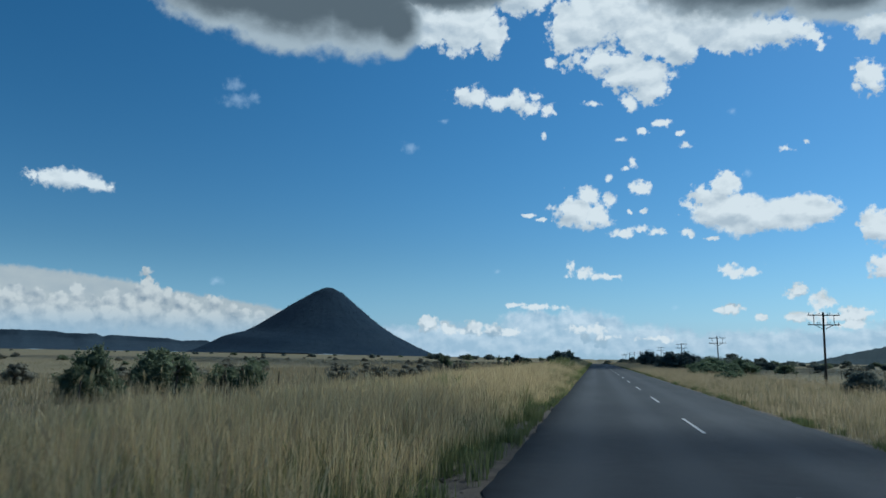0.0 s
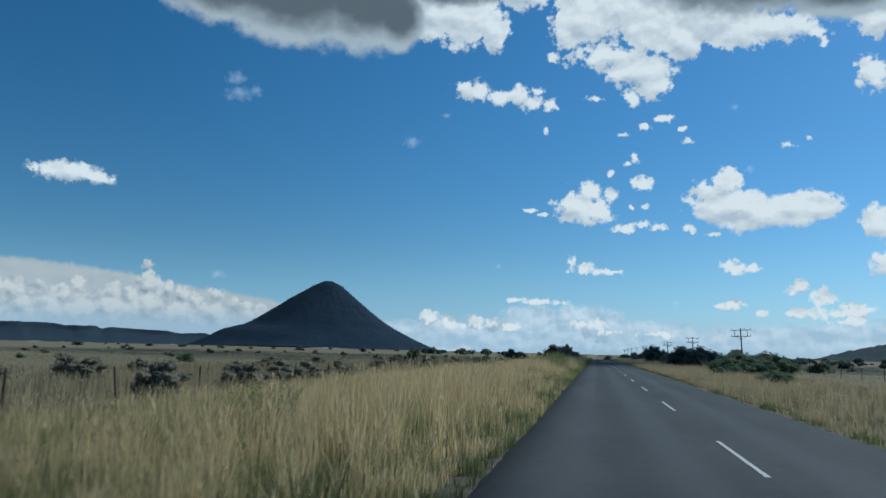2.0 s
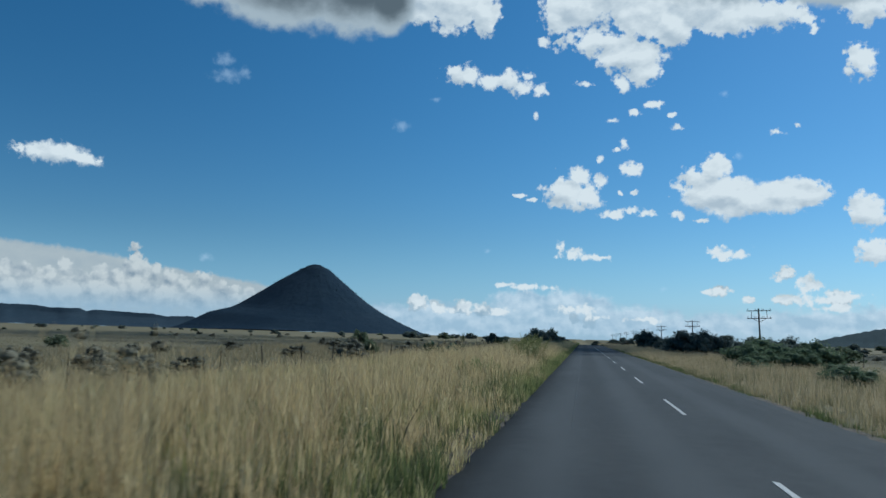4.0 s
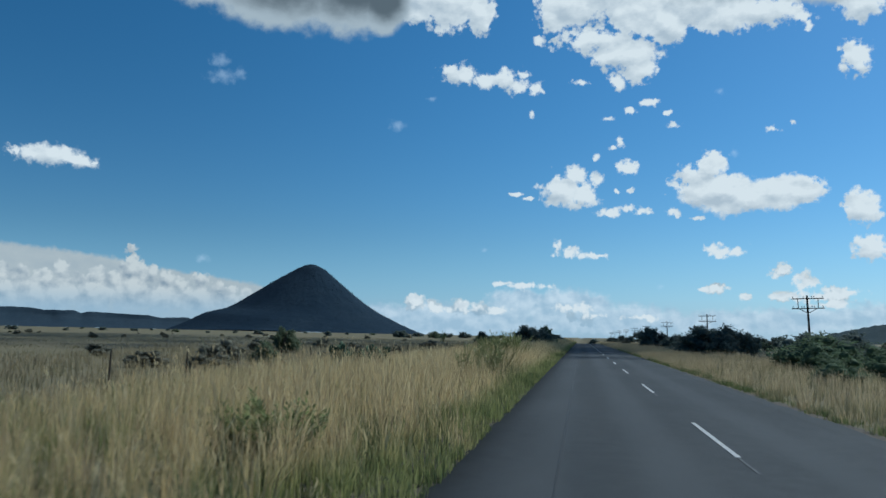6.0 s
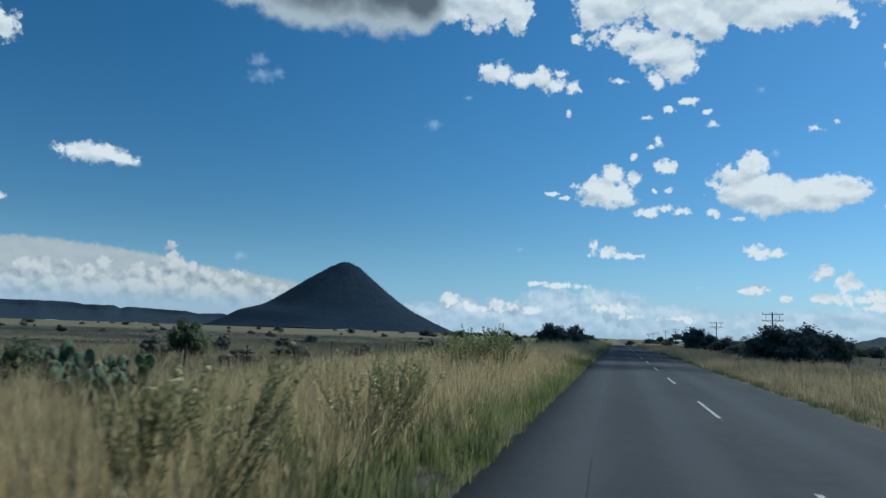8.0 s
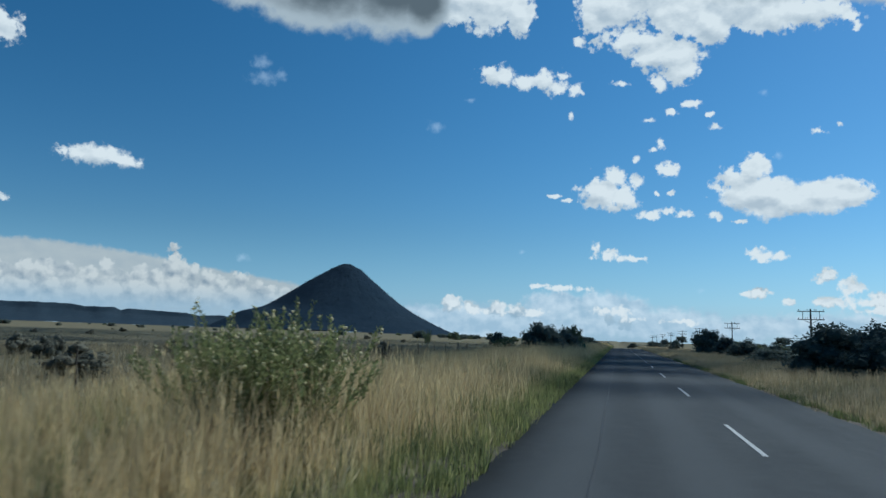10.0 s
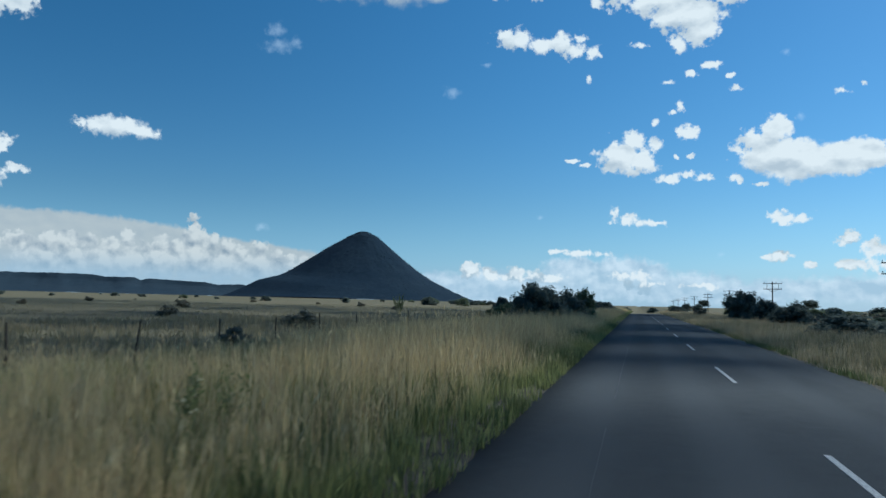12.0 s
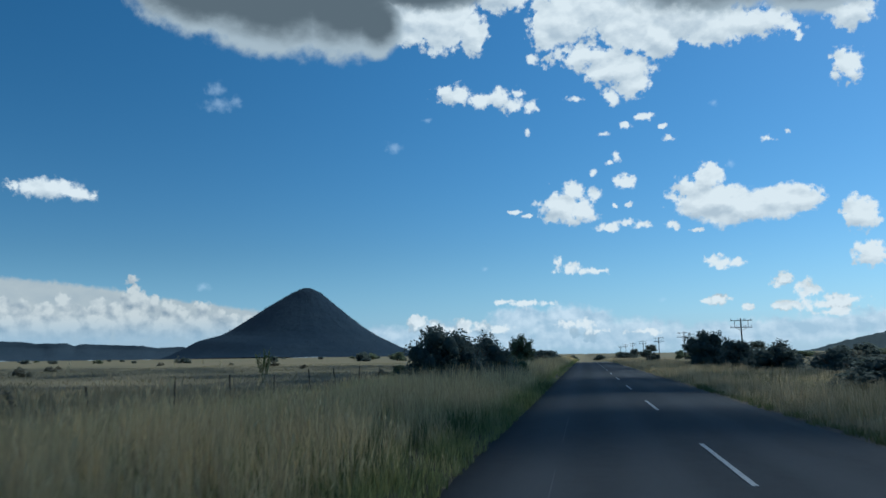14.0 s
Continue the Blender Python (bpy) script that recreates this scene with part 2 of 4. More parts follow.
sky = WT.nodes.new("ShaderNodeTexSky")
sky.sky_type, sky.sun_disc = "NISHITA", False
sky.sun_elevation, sky.sun_rotation = radians(SUN_EL), radians(SUN_AZ)
sky.altitude, sky.air_density, sky.dust_density, sky.ozone_density = 1300, 1.0, 1.0, 3.0
tune = WT.nodes.new("ShaderNodeHueSaturation")
tune.inputs["Hue"].default_value = 0.492
tune.inputs["Saturation"].default_value = 1.26
# the air grows brighter towards the sun
sunward = WT.nodes.new("ShaderNodeVectorMath")
sunward.operation = "DOT_PRODUCT"
wire(toward, sunward.inputs[0])
ca, ce = radians(SUN_AZ), radians(SUN_EL)
sunward.inputs[1].default_value = (math.sin(ca) * math.cos(ce), math.cos(ca) * math.cos(ce), math.sin(ce))
wire(wstep(sunward.outputs["Value"], 0.2, 0.95, 0.075 * 0.88, 0.075 * 1.22), tune.inputs["Value"])
wire(sky.outputs[0], tune.inputs["Color"])
haze = wstep(elev, -1.0, 8.0, 0.46, 0.0)
clear = wmix(haze, tune.outputs[0], (0.22, 0.48, 0.77))
low_air = (0.34, 0.44, 0.52)
lit = wmath("ADD", wmath("ADD", 0.70, wmath("MULTIPLY", relief, 1.0)), wmath("MULTIPLY", wmath("MINIMUM", facing_w, 0.45), 0.8), clamp=True)
white = wmix(lit, (0.47, 0.50, 0.53), (0.765, 0.745, 0.72))
under = wmath("ADD", fields[D], wmath("MULTIPLY", wmath("SUBTRACT", lump.outputs["Fac"], 0.5), 0.9))
under = wmath("ADD", under, wmath("MULTIPLY", wmath("SUBTRACT", elev, 24.5), 0.22))
gloom = wstep(under, -0.15, 1.05)
storm = wmix(gloom, (0.41, 0.44, 0.46), (0.115, 0.135, 0.15))
bank = wmix(wmath("ADD", 0.5, wmath("ADD", relief, fine_relief), clamp=True), (0.40, 0.49, 0.57), (0.66, 0.69, 0.72))
anvil = wmix(wmath("ADD", 0.70, wmath("MULTIPLY", relief, 0.35), clamp=True), (0.32, 0.36, 0.40), (0.51, 0.505, 0.48))
heads = wmath("ADD", wmath("ADD", 0.66, wmath("MULTIPLY", fine_relief, 1.2)), wmath("MULTIPLY", wmath("MINIMUM", facing_c, 0.5), 0.8), clamp=True)
cumulus = wmix(heads, (0.28, 0.32, 0.36), (0.615, 0.60, 0.57))
cumulus = wmix(wstep(elev, 0.7, 3.3, 0.88, 0.0), cumulus, low_air)
anvil = wmix(wstep(elev, 0.5, 3.4, 0.75, 0.0), anvil, low_air)
air = wmix(cover_a, clear, anvil)
air = wmix(cover_b, air, bank)
air = wmix(cover_c, air, cumulus)
air = wmix(wstep(elev, 0.0, 3.0, 0.40, 0.0), air, (0.38, 0.49, 0.58))
air = wmix(cover_t, air, (0.62, 0.71, 0.82))
air = wmix(cover_w, air, white)
air = wmix(cover_d, air, storm)
backg = WT.nodes.new("ShaderNodeBackground")
wire(air, backg.inputs["Color"])
backg.inputs["Strength"].default_value = 1.0
wout = WT.nodes.new("ShaderNodeOutputWorld")
wire(backg.outputs[0], wout.inputs["Surface"])

sun = new("sun", bpy.data.lights.new("sun", "SUN"))
sun.data.energy, sun.data.angle, sun.data.color = 4.7, radians(0.53), (1.0, 0.95, 0.86)
sa, se = radians(SUN_AZ), radians(SUN_EL)
sun.matrix_world = look((0, 0, 0), (-math.sin(sa) * math.cos(se), -math.cos(sa) * math.cos(se), -math.sin(se)))
sun.location = (60, 60, 200)

# ---- materials ----


class Nodes:
    """Short hands for building one node material."""

    def __init__(self, name):
        self.mat = bpy.data.materials.new(name)
        self.mat.use_nodes = True
        self.t = self.mat.node_tree
        self.t.nodes.clear()
        self.out = self.t.nodes.new("ShaderNodeOutputMaterial")
        self.pos = self.t.nodes.new("ShaderNodeNewGeometry").outputs["Position"]

    def put(self, sock, v):
        if isinstance(v, (int, float)):
            sock.default_value = v
        elif isinstance(v, tuple):
            sock.default_value = (*v, 1) if len(v) == 3 and len(sock.default_value) == 4 else v
        else:
            self.t.links.new(v, sock)

    def noise(self, scale, detail=4, rough=0.55, vec=None, stretch=None):
        v = vec or self.pos
        if stretch:
            m = self.t.nodes.new("ShaderNodeMapping")
            m.inputs["Scale"].default_value = stretch
            self.put(m.inputs["Vector"], v)
            v = m.outputs[0]
        n = self.t.nodes.new("ShaderNodeTexNoise")
        n.inputs["Scale"].default_value, n.inputs["Detail"].default_value, n.inputs["Roughness"].default_value = scale, detail, rough
        self.put(n.inputs["Vector"], v)
        return n.outputs["Fac"]

    def step(self, v, lo, hi, a=0.0, b=1.0):
        n = self.t.nodes.new("ShaderNodeMapRange")
        n.interpolation_type = "SMOOTHSTEP"
        self.put(n.inputs["Value"], v)
        for k, x in (("From Min", lo), ("From Max", hi), ("To Min", a), ("To Max", b)):
            n.inputs[k].default_value = x
        return n.outputs["Result"]

    def math(self, op, a, b=0.0):
        n = self.t.nodes.new("ShaderNodeMath")
        n.operation = op
        self.put(n.inputs[0], a)
        self.put(n.inputs[1], b)
        return n.outputs[0]

    def mix(self, f, a, b):
        n = self.t.nodes.new("ShaderNodeMix")
        n.data_type = "RGBA"
        self.put(n.inputs[0], f)
        self.put(n.inputs[6], a)
        self.put(n.inputs[7], b)
        return n.outputs[2]

    def axis(self, i, vec=None):
        n = self.t.nodes.new("ShaderNodeSeparateXYZ")
        self.put(n.inputs[0], vec or self.pos)
        return n.outputs[i]

    def island(self):
        return self.t.nodes.new("ShaderNodeNewGeometry").outputs["Random Per Island"]

    def chance(self):
        return self.t.nodes.new("ShaderNodeObjectInfo").outputs["Random"]

    def bump(self, height, strength=0.4, dist=0.02):
        n = self.t.nodes.new("ShaderNodeBump")
        n.inputs["Strength"].default_value, n.inputs["Distance"].default_value = strength, dist
        self.put(n.inputs["Height"], height)
        return n.outputs[0]

    def finish(self, color, rough=0.8, bump=None, spec=0.3, metal=0.0, through_light=0.0):
        b = self.t.nodes.new("ShaderNodeBsdfPrincipled")
        self.put(b.inputs["Base Color"], color)
        self.put(b.inputs["Roughness"], rough)
        b.inputs["Specular IOR Level"].default_value = spec
        b.inputs["Metallic"].default_value = metal
        if bump:
            self.put(b.inputs["Normal"], bump)
        shader = b.outputs[0]
        if through_light:
            tr = self.t.nodes.new("ShaderNodeBsdfTranslucent")
            self.put(tr.inputs["Color"], color)
            mx = self.t.nodes.new("ShaderNodeMixShader")
            mx.inputs[0].default_value = through_light
            self.t.links.new(shader, mx.inputs[1])
            self.t.links.new(tr.outputs[0], mx.inputs[2])
            shader = mx.outputs[0]
        self.t.links.new(shader, self.out.inputs["Surface"])
        return self.mat


def asphalt_material():
    n = Nodes("asphalt")
    x = n.axis(0)
    grain = n.noise(140, 3, 0.7)
    patch = n.noise(0.5, 5, 0.6, stretch=(1.0, 0.25, 1.0))
    blotch = n.noise(3.0, 5, 0.65)
    col = n.mix(n.step(patch, 0.3, 0.7), (0.030, 0.034, 0.038), (0.043, 0.047, 0.051))
    # wheel tracks, worn paler
    tracks = None
    for c in (-0.55, 1.05, 2.95, 4.3):
        d = n.math("ABSOLUTE", n.math("SUBTRACT", x, c))
        w = n.step(d, 0.1, 0.55, 1.0, 0.0)
        tracks = w if tracks is None else n.math("MAXIMUM", tracks, w)
    col = n.mix(n.math("MULTIPLY", tracks, n.step(blotch, 0.2, 0.8, 0.3, 0.75)), col, (0.056, 0.061, 0.066))
    col = n.mix(n.step(blotch, 0.62, 0.8, 0.0, 0.5), col, (0.024, 0.025, 0.027))
    # margins darker than the lanes, and the streak of oil along the middle of the lane
    side = n.math("MINIMUM", n.math("SUBTRACT", x, -1.5), n.math("SUBTRACT", 4.75, x))
    side = n.math("ADD", side, n.math("MULTIPLY", n.math("SUBTRACT", patch, 0.5), 1.2))
    col = n.mix(n.step(side, 0.1, 1.2, 0.85, 0.0), col, (0.024, 0.027, 0.030))
    oil = n.step(n.math("ABSOLUTE", n.math("SUBTRACT", x, 0.3)), 0.05, 0.45, 0.4, 0.0)
    col = n.mix(n.math("MULTIPLY", oil, n.step(patch, 0.3, 0.7)), col, (0.022, 0.024, 0.026))
    col = n.mix(n.step(grain, 0.55, 0.75, 0.0, 0.6), col, (0.11, 0.105, 0.10))
    return n.finish(col, n.step(blotch, 0.2, 0.8, 0.82, 0.95), n.bump(grain, 0.5, 0.006), 0.12)


def paint_material():
    n = Nodes("road paint")
    worn = n.noise(30, 5, 0.7)
    col = n.mix(n.step(worn, 0.42, 0.62), (0.40, 0.40, 0.39), (0.16, 0.16, 0.16))
    return n.finish(col, 0.6, n.bump(worn, 0.3, 0.003), 0.4)


def soil_material():
    n = Nodes("dry veld soil")
    big, mid, fine = n.noise(0.012, 5, 0.6), n.noise(0.4, 5, 0.6), n.noise(9, 4, 0.7)
    col = n.mix(n.step(mid, 0.35, 0.65), (0.114, 0.099, 0.062), (0.138, 0.118, 0.073))
    col = n.mix(n.step(big, 0.42, 0.60), col, (0.108, 0.098, 0.061))
    col = n.mix(n.step(fine, 0.5, 0.75, 0, 0.5), col, (0.14, 0.115, 0.072))
    return n.finish(col, 0.95, n.bump(fine, 0.7, 0.05), 0.1)


def gravel_material():
    n = Nodes("gravel shoulder")
    mid, fine = n.noise(2.5, 5, 0.6), n.noise(45, 4, 0.7)
    col = n.mix(n.step(mid, 0.35, 0.65), (0.052, 0.046, 0.038), (0.088, 0.075, 0.060))
    col = n.mix(n.step(fine, 0.5, 0.72), col, (0.17, 0.145, 0.12))
    return n.finish(col, 0.95, n.bump(fine, 0.9, 0.02), 0.15)


def grass_material(name, green_a, green_b, gold, pale, brown, gold_at, wet_edge=None):
    """Blades green at the foot, straw-coloured above; heights in metres over the ground."""
    n = Nodes(name)
    r, z = n.island(), n.axis(2)
    patch, tuft = n.noise(0.35, 4, 0.6, stretch=(1, 1, 0.1)), n.noise(2.2, 3, 0.6, stretch=(1, 1, 0.1))
    top = n.mix(n.step(r, 0.1, 0.9), gold, pale)
    top = n.mix(n.step(r, 0.80, 0.82), top, brown)
    top = n.mix(n.step(tuft, 0.50, 0.66, 0.0, 0.75), top, brown)
    green = n.mix(r, green_a, green_b)
    edge = n.math("ADD", z, n.math("MULTIPLY", n.math("SUBTRACT", patch, 0.5), -1.5))
    edge = n.math("ADD", edge, n.math("MULTIPLY", n.math("SUBTRACT", tuft, 0.5), -0.8))
    if wet_edge is not None:          # rain runs off the asphalt and keeps its edge green
        off = n.math("ADD", n.math("SUBTRACT", wet_edge, n.axis(0)), n.math("MULTIPLY", n.math("SUBTRACT", patch, 0.5), 1.6))
        edge = n.math("SUBTRACT", edge, n.math("MULTIPLY", n.step(off, 0.0, 1.5, 1.0, 0.0), n.step(n.axis(1), 48, 76, 0.05, 0.36)))
    col = n.mix(n.step(edge, gold_at - 0.25, gold_at + 0.25), green, top)
    return n.finish(col, 0.7, None, 0.15, 0.0, 0.48)


def leaf_material(name, a, b, light=0.25):
    n = Nodes(name)
    r, tone = n.island(), n.chance()
    col = n.mix(r, a, b)
    col = n.mix(n.math("MULTIPLY", tone, 0.35), col, tuple(0.6 * v for v in a))
    return n.finish(col, 0.75, None, 0.08, 0.0, light)


def bark_material(name, a, b):
    n = Nodes(name)
    g = n.noise(14, 5, 0.65, stretch=(1, 1, 0.15))
    return n.finish(n.mix(n.step(g, 0.3, 0.7), a, b), 0.9, n.bump(g, 0.6, 0.02), 0.15)


def rock_material(name, a, b, scrub, size):
    n = Nodes(name)
    big, mid = n.noise(size, 6, 0.65), n.noise(size * 9, 5, 0.7)
    col = n.mix(n.step(big, 0.35, 0.65), a, b)
    col = n.mix(n.step(mid, 0.42, 0.6, 0.0, 0.6), col, scrub)
    return n.finish(col, 0.95, n.bump(mid, 0.4, 4.0), 0.05)


OLD_PAINT = Nodes("worn old paint")
OLD_PAINT = OLD_PAINT.finish(OLD_PAINT.mix(OLD_PAINT.step(OLD_PAINT.noise(22, 5, 0.7), 0.40, 0.60), (0.095, 0.10, 0.105), (0.045, 0.05, 0.055)), 0.8, None, 0.2)
ASPHALT, PAINT, SOIL, GRAVEL = asphalt_material(), paint_material(), soil_material(), gravel_material()
GRASS_L = grass_material("tall straw grass", (0.17, 0.19, 0.07), (0.31, 0.31, 0.125), (0.53, 0.405, 0.205), (0.66, 0.545, 0.32), (0.36, 0.265, 0.15), 0.05, -1.5)
GRASS_R = grass_material("verge grass", (0.13, 0.125, 0.065), (0.24, 0.22, 0.12), (0.40, 0.315, 0.18), (0.49, 0.41, 0.275), (0.27, 0.21, 0.13), 0.0)
GRASS_P = grass_material("veld grass", (0.21, 0.185, 0.105), (0.25, 0.215, 0.12), (0.29, 0.235, 0.145), (0.33, 0.275, 0.175), (0.25, 0.20, 0.12), -0.1)
WEED_GREEN = grass_material("low green weeds", (0.075, 0.095, 0.04), (0.14, 0.165, 0.065), (0.17, 0.175, 0.075), (0.21, 0.21, 0.10), (0.10, 0.10, 0.055), 0.3)
# paler and bluer than bare foliage: the veil of haze is mixed into the colour
LEAF_DARK = leaf_material("hazed scrub leaves", (0.095, 0.120, 0.110), (0.135, 0.158, 0.135), 0.5)
LEAF_GREEN = leaf_material("fresh green leaves", (0.095, 0.135, 0.080), (0.14, 0.18, 0.105), 0.45)
LEAF_GREY = leaf_material("grey karoo leaves", (0.155, 0.15, 0.115), (0.22, 0.21, 0.16), 0.45)
PETAL = leaf_material("pale flower heads", (0.66, 0.58, 0.32), (0.78, 0.70, 0.46), 0.3)
LEAF_DRY = leaf_material("half-dry weed leaves", (0.24, 0.215, 0.10), (0.34, 0.29, 0.15), 0.5)
LEAF_PEAR = leaf_material("prickly pear skin", (0.06, 0.095, 0.06), (0.08, 0.115, 0.07), 0.0)
BARK = bark_material("bark", (0.09, 0.07, 0.05), (0.16, 0.13, 0.10))
LEAF_WEED = leaf_material("weed leaves", (0.17, 0.20, 0.08), (0.27, 0.285, 0.13), 0.5)
LEAF_MID = leaf_material("olive leaves", (0.115, 0.143, 0.085), (0.17, 0.195, 0.12), 0.45)
STEM = bark_material("weed stems", (0.16, 0.15, 0.07), (0.24, 0.19, 0.10))
POLE_WOOD = bark_material("tarred pole wood", (0.035, 0.030, 0.026), (0.075, 0.062, 0.05))
POST_WOOD = bark_material("weathered post wood", (0.035, 0.030, 0.026), (0.07, 0.06, 0.05))
PORCELAIN = Nodes("porcelain").finish((0.30, 0.28, 0.26), 0.25, None, 0.5)
# far haze and the slopes' shade are put into these blue-dark base colours
BUTTE_ROCK = rock_material("hazed butte rock", (0.010, 0.021, 0.036), (0.015, 0.027, 0.042), (0.008, 0.018, 0.030), 0.006)
BUTTE_SCRUB = rock_material("hazed butte scrub", (0.010, 0.020, 0.030), (0.014, 0.025, 0.036), (0.008, 0.017, 0.026), 0.05)
MESA_ROCK = rock_material("hazed mesa slope", (0.021, 0.034, 0.048), (0.027, 0.040, 0.054), (0.017, 0.029, 0.042), 0.005)
HILL_ROCK = rock_material("hazed hill scrub", (0.020, 0.034, 0.040), (0.029, 0.043, 0.048), (0.014, 0.026, 0.031), 0.012)

# ---- helpers for meshes ----


def mesh_from(name, verts, faces, material, smooth=False):
    me = bpy.data.meshes.new(name)
    me.from_pydata(verts, [], faces)
    me.materials.append(material)
    if smooth:
        me.polygons.foreach_set("use_smooth", [True] * len(me.polygons))
    return me


def mesh_tris(name, verts, loops, sizes, material):
    """A large mesh from arrays: points, corner indices, and the corners of each face."""
    me = bpy.data.meshes.new(name)
    me.vertices.add(len(verts))
    me.vertices.foreach_set("co", verts.astype(np.float32).ravel())
    me.loops.add(len(loops))
    me.loops.foreach_set("vertex_index", loops.astype(np.int32))
    me.polygons.add(len(sizes))
    starts = np.concatenate([[0], np.cumsum(sizes)[:-1]]).astype(np.int32)
    me.polygons.foreach_set("loop_start", starts)
    me.materials.append(material)
    me.update(calc_edges=True)
    return me


def part(name, bm, material, parent, label=""):
    me = bpy.data.meshes.new(name)
    bm.to_mesh(me)
    bm.free()
    me.materials.append(material)
    ob = new(name, me)
    ob.parent = parent
    if label:
        tagged(ob, label)
    return ob


def part_mesh(name, me, parent, label=""):
    ob = new(name, me)
    ob.parent = parent
    if label:
        tagged(ob, label)
    return ob


def tube(bm, a, b, r0, r1, sides=8):
    """A tapered round bar from a to b."""
    a, b = Vector(a), Vector(b)
    d = (b - a).normalized()
    u = d.orthogonal().normalized()
    v = d.cross(u)
    ring = []
    for c, r in ((a, r0), (b, r1)):
        ring.append([bm.verts.new(c + r * (math.cos(k * 2 * math.pi / sides) * u + math.sin(k * 2 * math.pi / sides) * v)) for k in range(sides)])
    for k in range(sides):
        bm.faces.new((ring[0][k], ring[0][(k + 1) % sides], ring[1][(k + 1) % sides], ring[1][k]))
    bm.faces.new(ring[0][::-1])
    bm.faces.new(ring[1])


def box(bm, c, size):
    m = Matrix.Translation(c) @ Matrix.Diagonal((*size, 1))
    made = bmesh.ops.create_cube(bm, size=1.0, matrix=m)
    edges = {e for v in made["verts"] for e in v.link_edges}
    bmesh.ops.bevel(bm, geom=list(edges), offset=min(size) * 0.12, segments=1, affect="EDGES")


ROAD_L, ROAD_R, CENTRE = -1.5, 4.75, 2.02
CREST = 285.0


def road_z(y):
    """The road runs level to a crest and drops away behind it."""
    return 0.0 if y < CREST - 40 else -0.00012 * (y - CREST + 40) ** 2


def ground_z(x, y):
    off = max(ROAD_L - x, x - ROAD_R, 0.0)
    z = -0.05 - 0.2 * min(1.0, off / 3.0)
    if y > CREST - 40:
        near = max(0.0, 1 - off / 12.0)
        z += near * max(-4.0, -0.00012 * (y - CREST + 40) ** 2)
    if off > 4:
        z += 0.10 * (noise.noise((x * 0.05, y * 0.05, 3.1))) * min(1.0, (off - 4) / 10)
    return z


# ---- ground, road and the far land ----


def lines(near, step, far):
    out, v, s = [0.0], 0.0, step
    while v < far:
        if v > near:
            s *= 1.35
        v += s
        out.append(v)
    return out


def build_ground():
    xs = sorted(set([-v + ROAD_L for v in lines(14, 1.0, 4600)] + [v + ROAD_R for v in lines(14, 1.0, 4600)] + [0.0, 2.0]))
    ys = sorted(set([-v for v in lines(10, 5, 4600)] + [v for v in lines(480, 5, 4700)]))
    verts = [(x, y, ground_z(x, y)) for y in ys for x in xs]
    nx = len(xs)
    faces = [(j * nx + i, j * nx + i + 1, (j + 1) * nx + i + 1, (j + 1) * nx + i) for j in range(len(ys) - 1) for i in range(nx - 1)]
    ob = new("ground", mesh_from("ground", verts, faces, SOIL, True))
    tagged(ob, "flat dry veld ground of straw-coloured grass and soil", "ground", kind="structure")


def strip(name, xs_at, y0, y1, step, lift, material, label, cat):
    """A strip along the road whose cross-section is given by xs_at(y)."""
    verts, faces, rows, y = [], [], 0, y0
    while y <= y1 + 1e-6:
        row = xs_at(y)
        verts += [(x, y, road_z(y) + dz + lift) for x, dz in row]
        rows += 1
        y += step
    w = len(row)
    faces = [(j * w + i, j * w + i + 1, (j + 1) * w + i + 1, (j + 1) * w + i) for j in range(rows - 1) for i in range(w - 1)]
    ob = new(name, mesh_from(name, verts, faces, material, True))
    return tagged(ob, label, cat, kind="structure")


def wob(y, k):
    return 0.12 * noise.noise((y * 0.35, k, 0)) + 0.10 * noise.noise((y * 1.5, k, 5))


build_ground()
road = strip("road", lambda y: [(ROAD_L + wob(y, 1) - 0.03, -0.14), (ROAD_L + wob(y, 1), -0.012), (ROAD_L + 0.5, 0.0), (CENTRE - 1.2, 0.02), (CENTRE, 0.03), (CENTRE + 1.2, 0.02),
                                (ROAD_R - 0.5, 0.0), (ROAD_R + wob(y, 2), -0.012), (ROAD_R + wob(y, 2) + 0.03, -0.14)],
             -40, 420, 0.5, 0.0, ASPHALT, "worn grey asphalt country road with ragged edges", "road")
strip("gravel_shoulder", lambda y: [(ROAD_L - 1.1 + 2 * wob(y, 3), -0.16), (ROAD_L - 0.5, -0.05), (ROAD_L + 0.25, -0.035)], -40, 330, 0.5, 0.0, GRAVEL, "narrow strip of brown gravel beside the asphalt", "shoulder")
strip("gravel_shoulder", lambda y: [(ROAD_R - 0.25, -0.035), (ROAD_R + 0.3, -0.05), (ROAD_R + 0.75 + 2 * wob(y, 4), -0.16)], -40, 330, 0.5, 0.0, GRAVEL, "narrow strip of brown gravel beside the asphalt", "shoulder")


def build_dashes():
    me = None
    for k in range(-1, 24):
        if me is None:
            bm = bmesh.new()
            xs = 0.038
            top = [bm.verts.new((x, y, 0.006)) for x, y in ((-xs, -4.2), (xs, -4.17), (xs * 0.95, 0.0), (-xs * 0.95, 0.02))]
            low = [bm.verts.new((v.co.x * 1.05, v.co.y, -0.01)) for v in top]
            bm.faces.new(top)
            for i in range(4):
                bm.faces.new((low[i], low[(i + 1) % 4], top[(i + 1) % 4], top[i]))
            me = bpy.data.meshes.new("centre_dash")
            bm.to_mesh(me)
            bm.free()
            me.materials.append(PAINT)
        ob = new("centre_dash", me)
        ob.parent = road
        ob.location = (CENTRE - 0.04, 12.0 * k - 0.25, 0.03 + road_z(12.0 * k))


build_dashes()


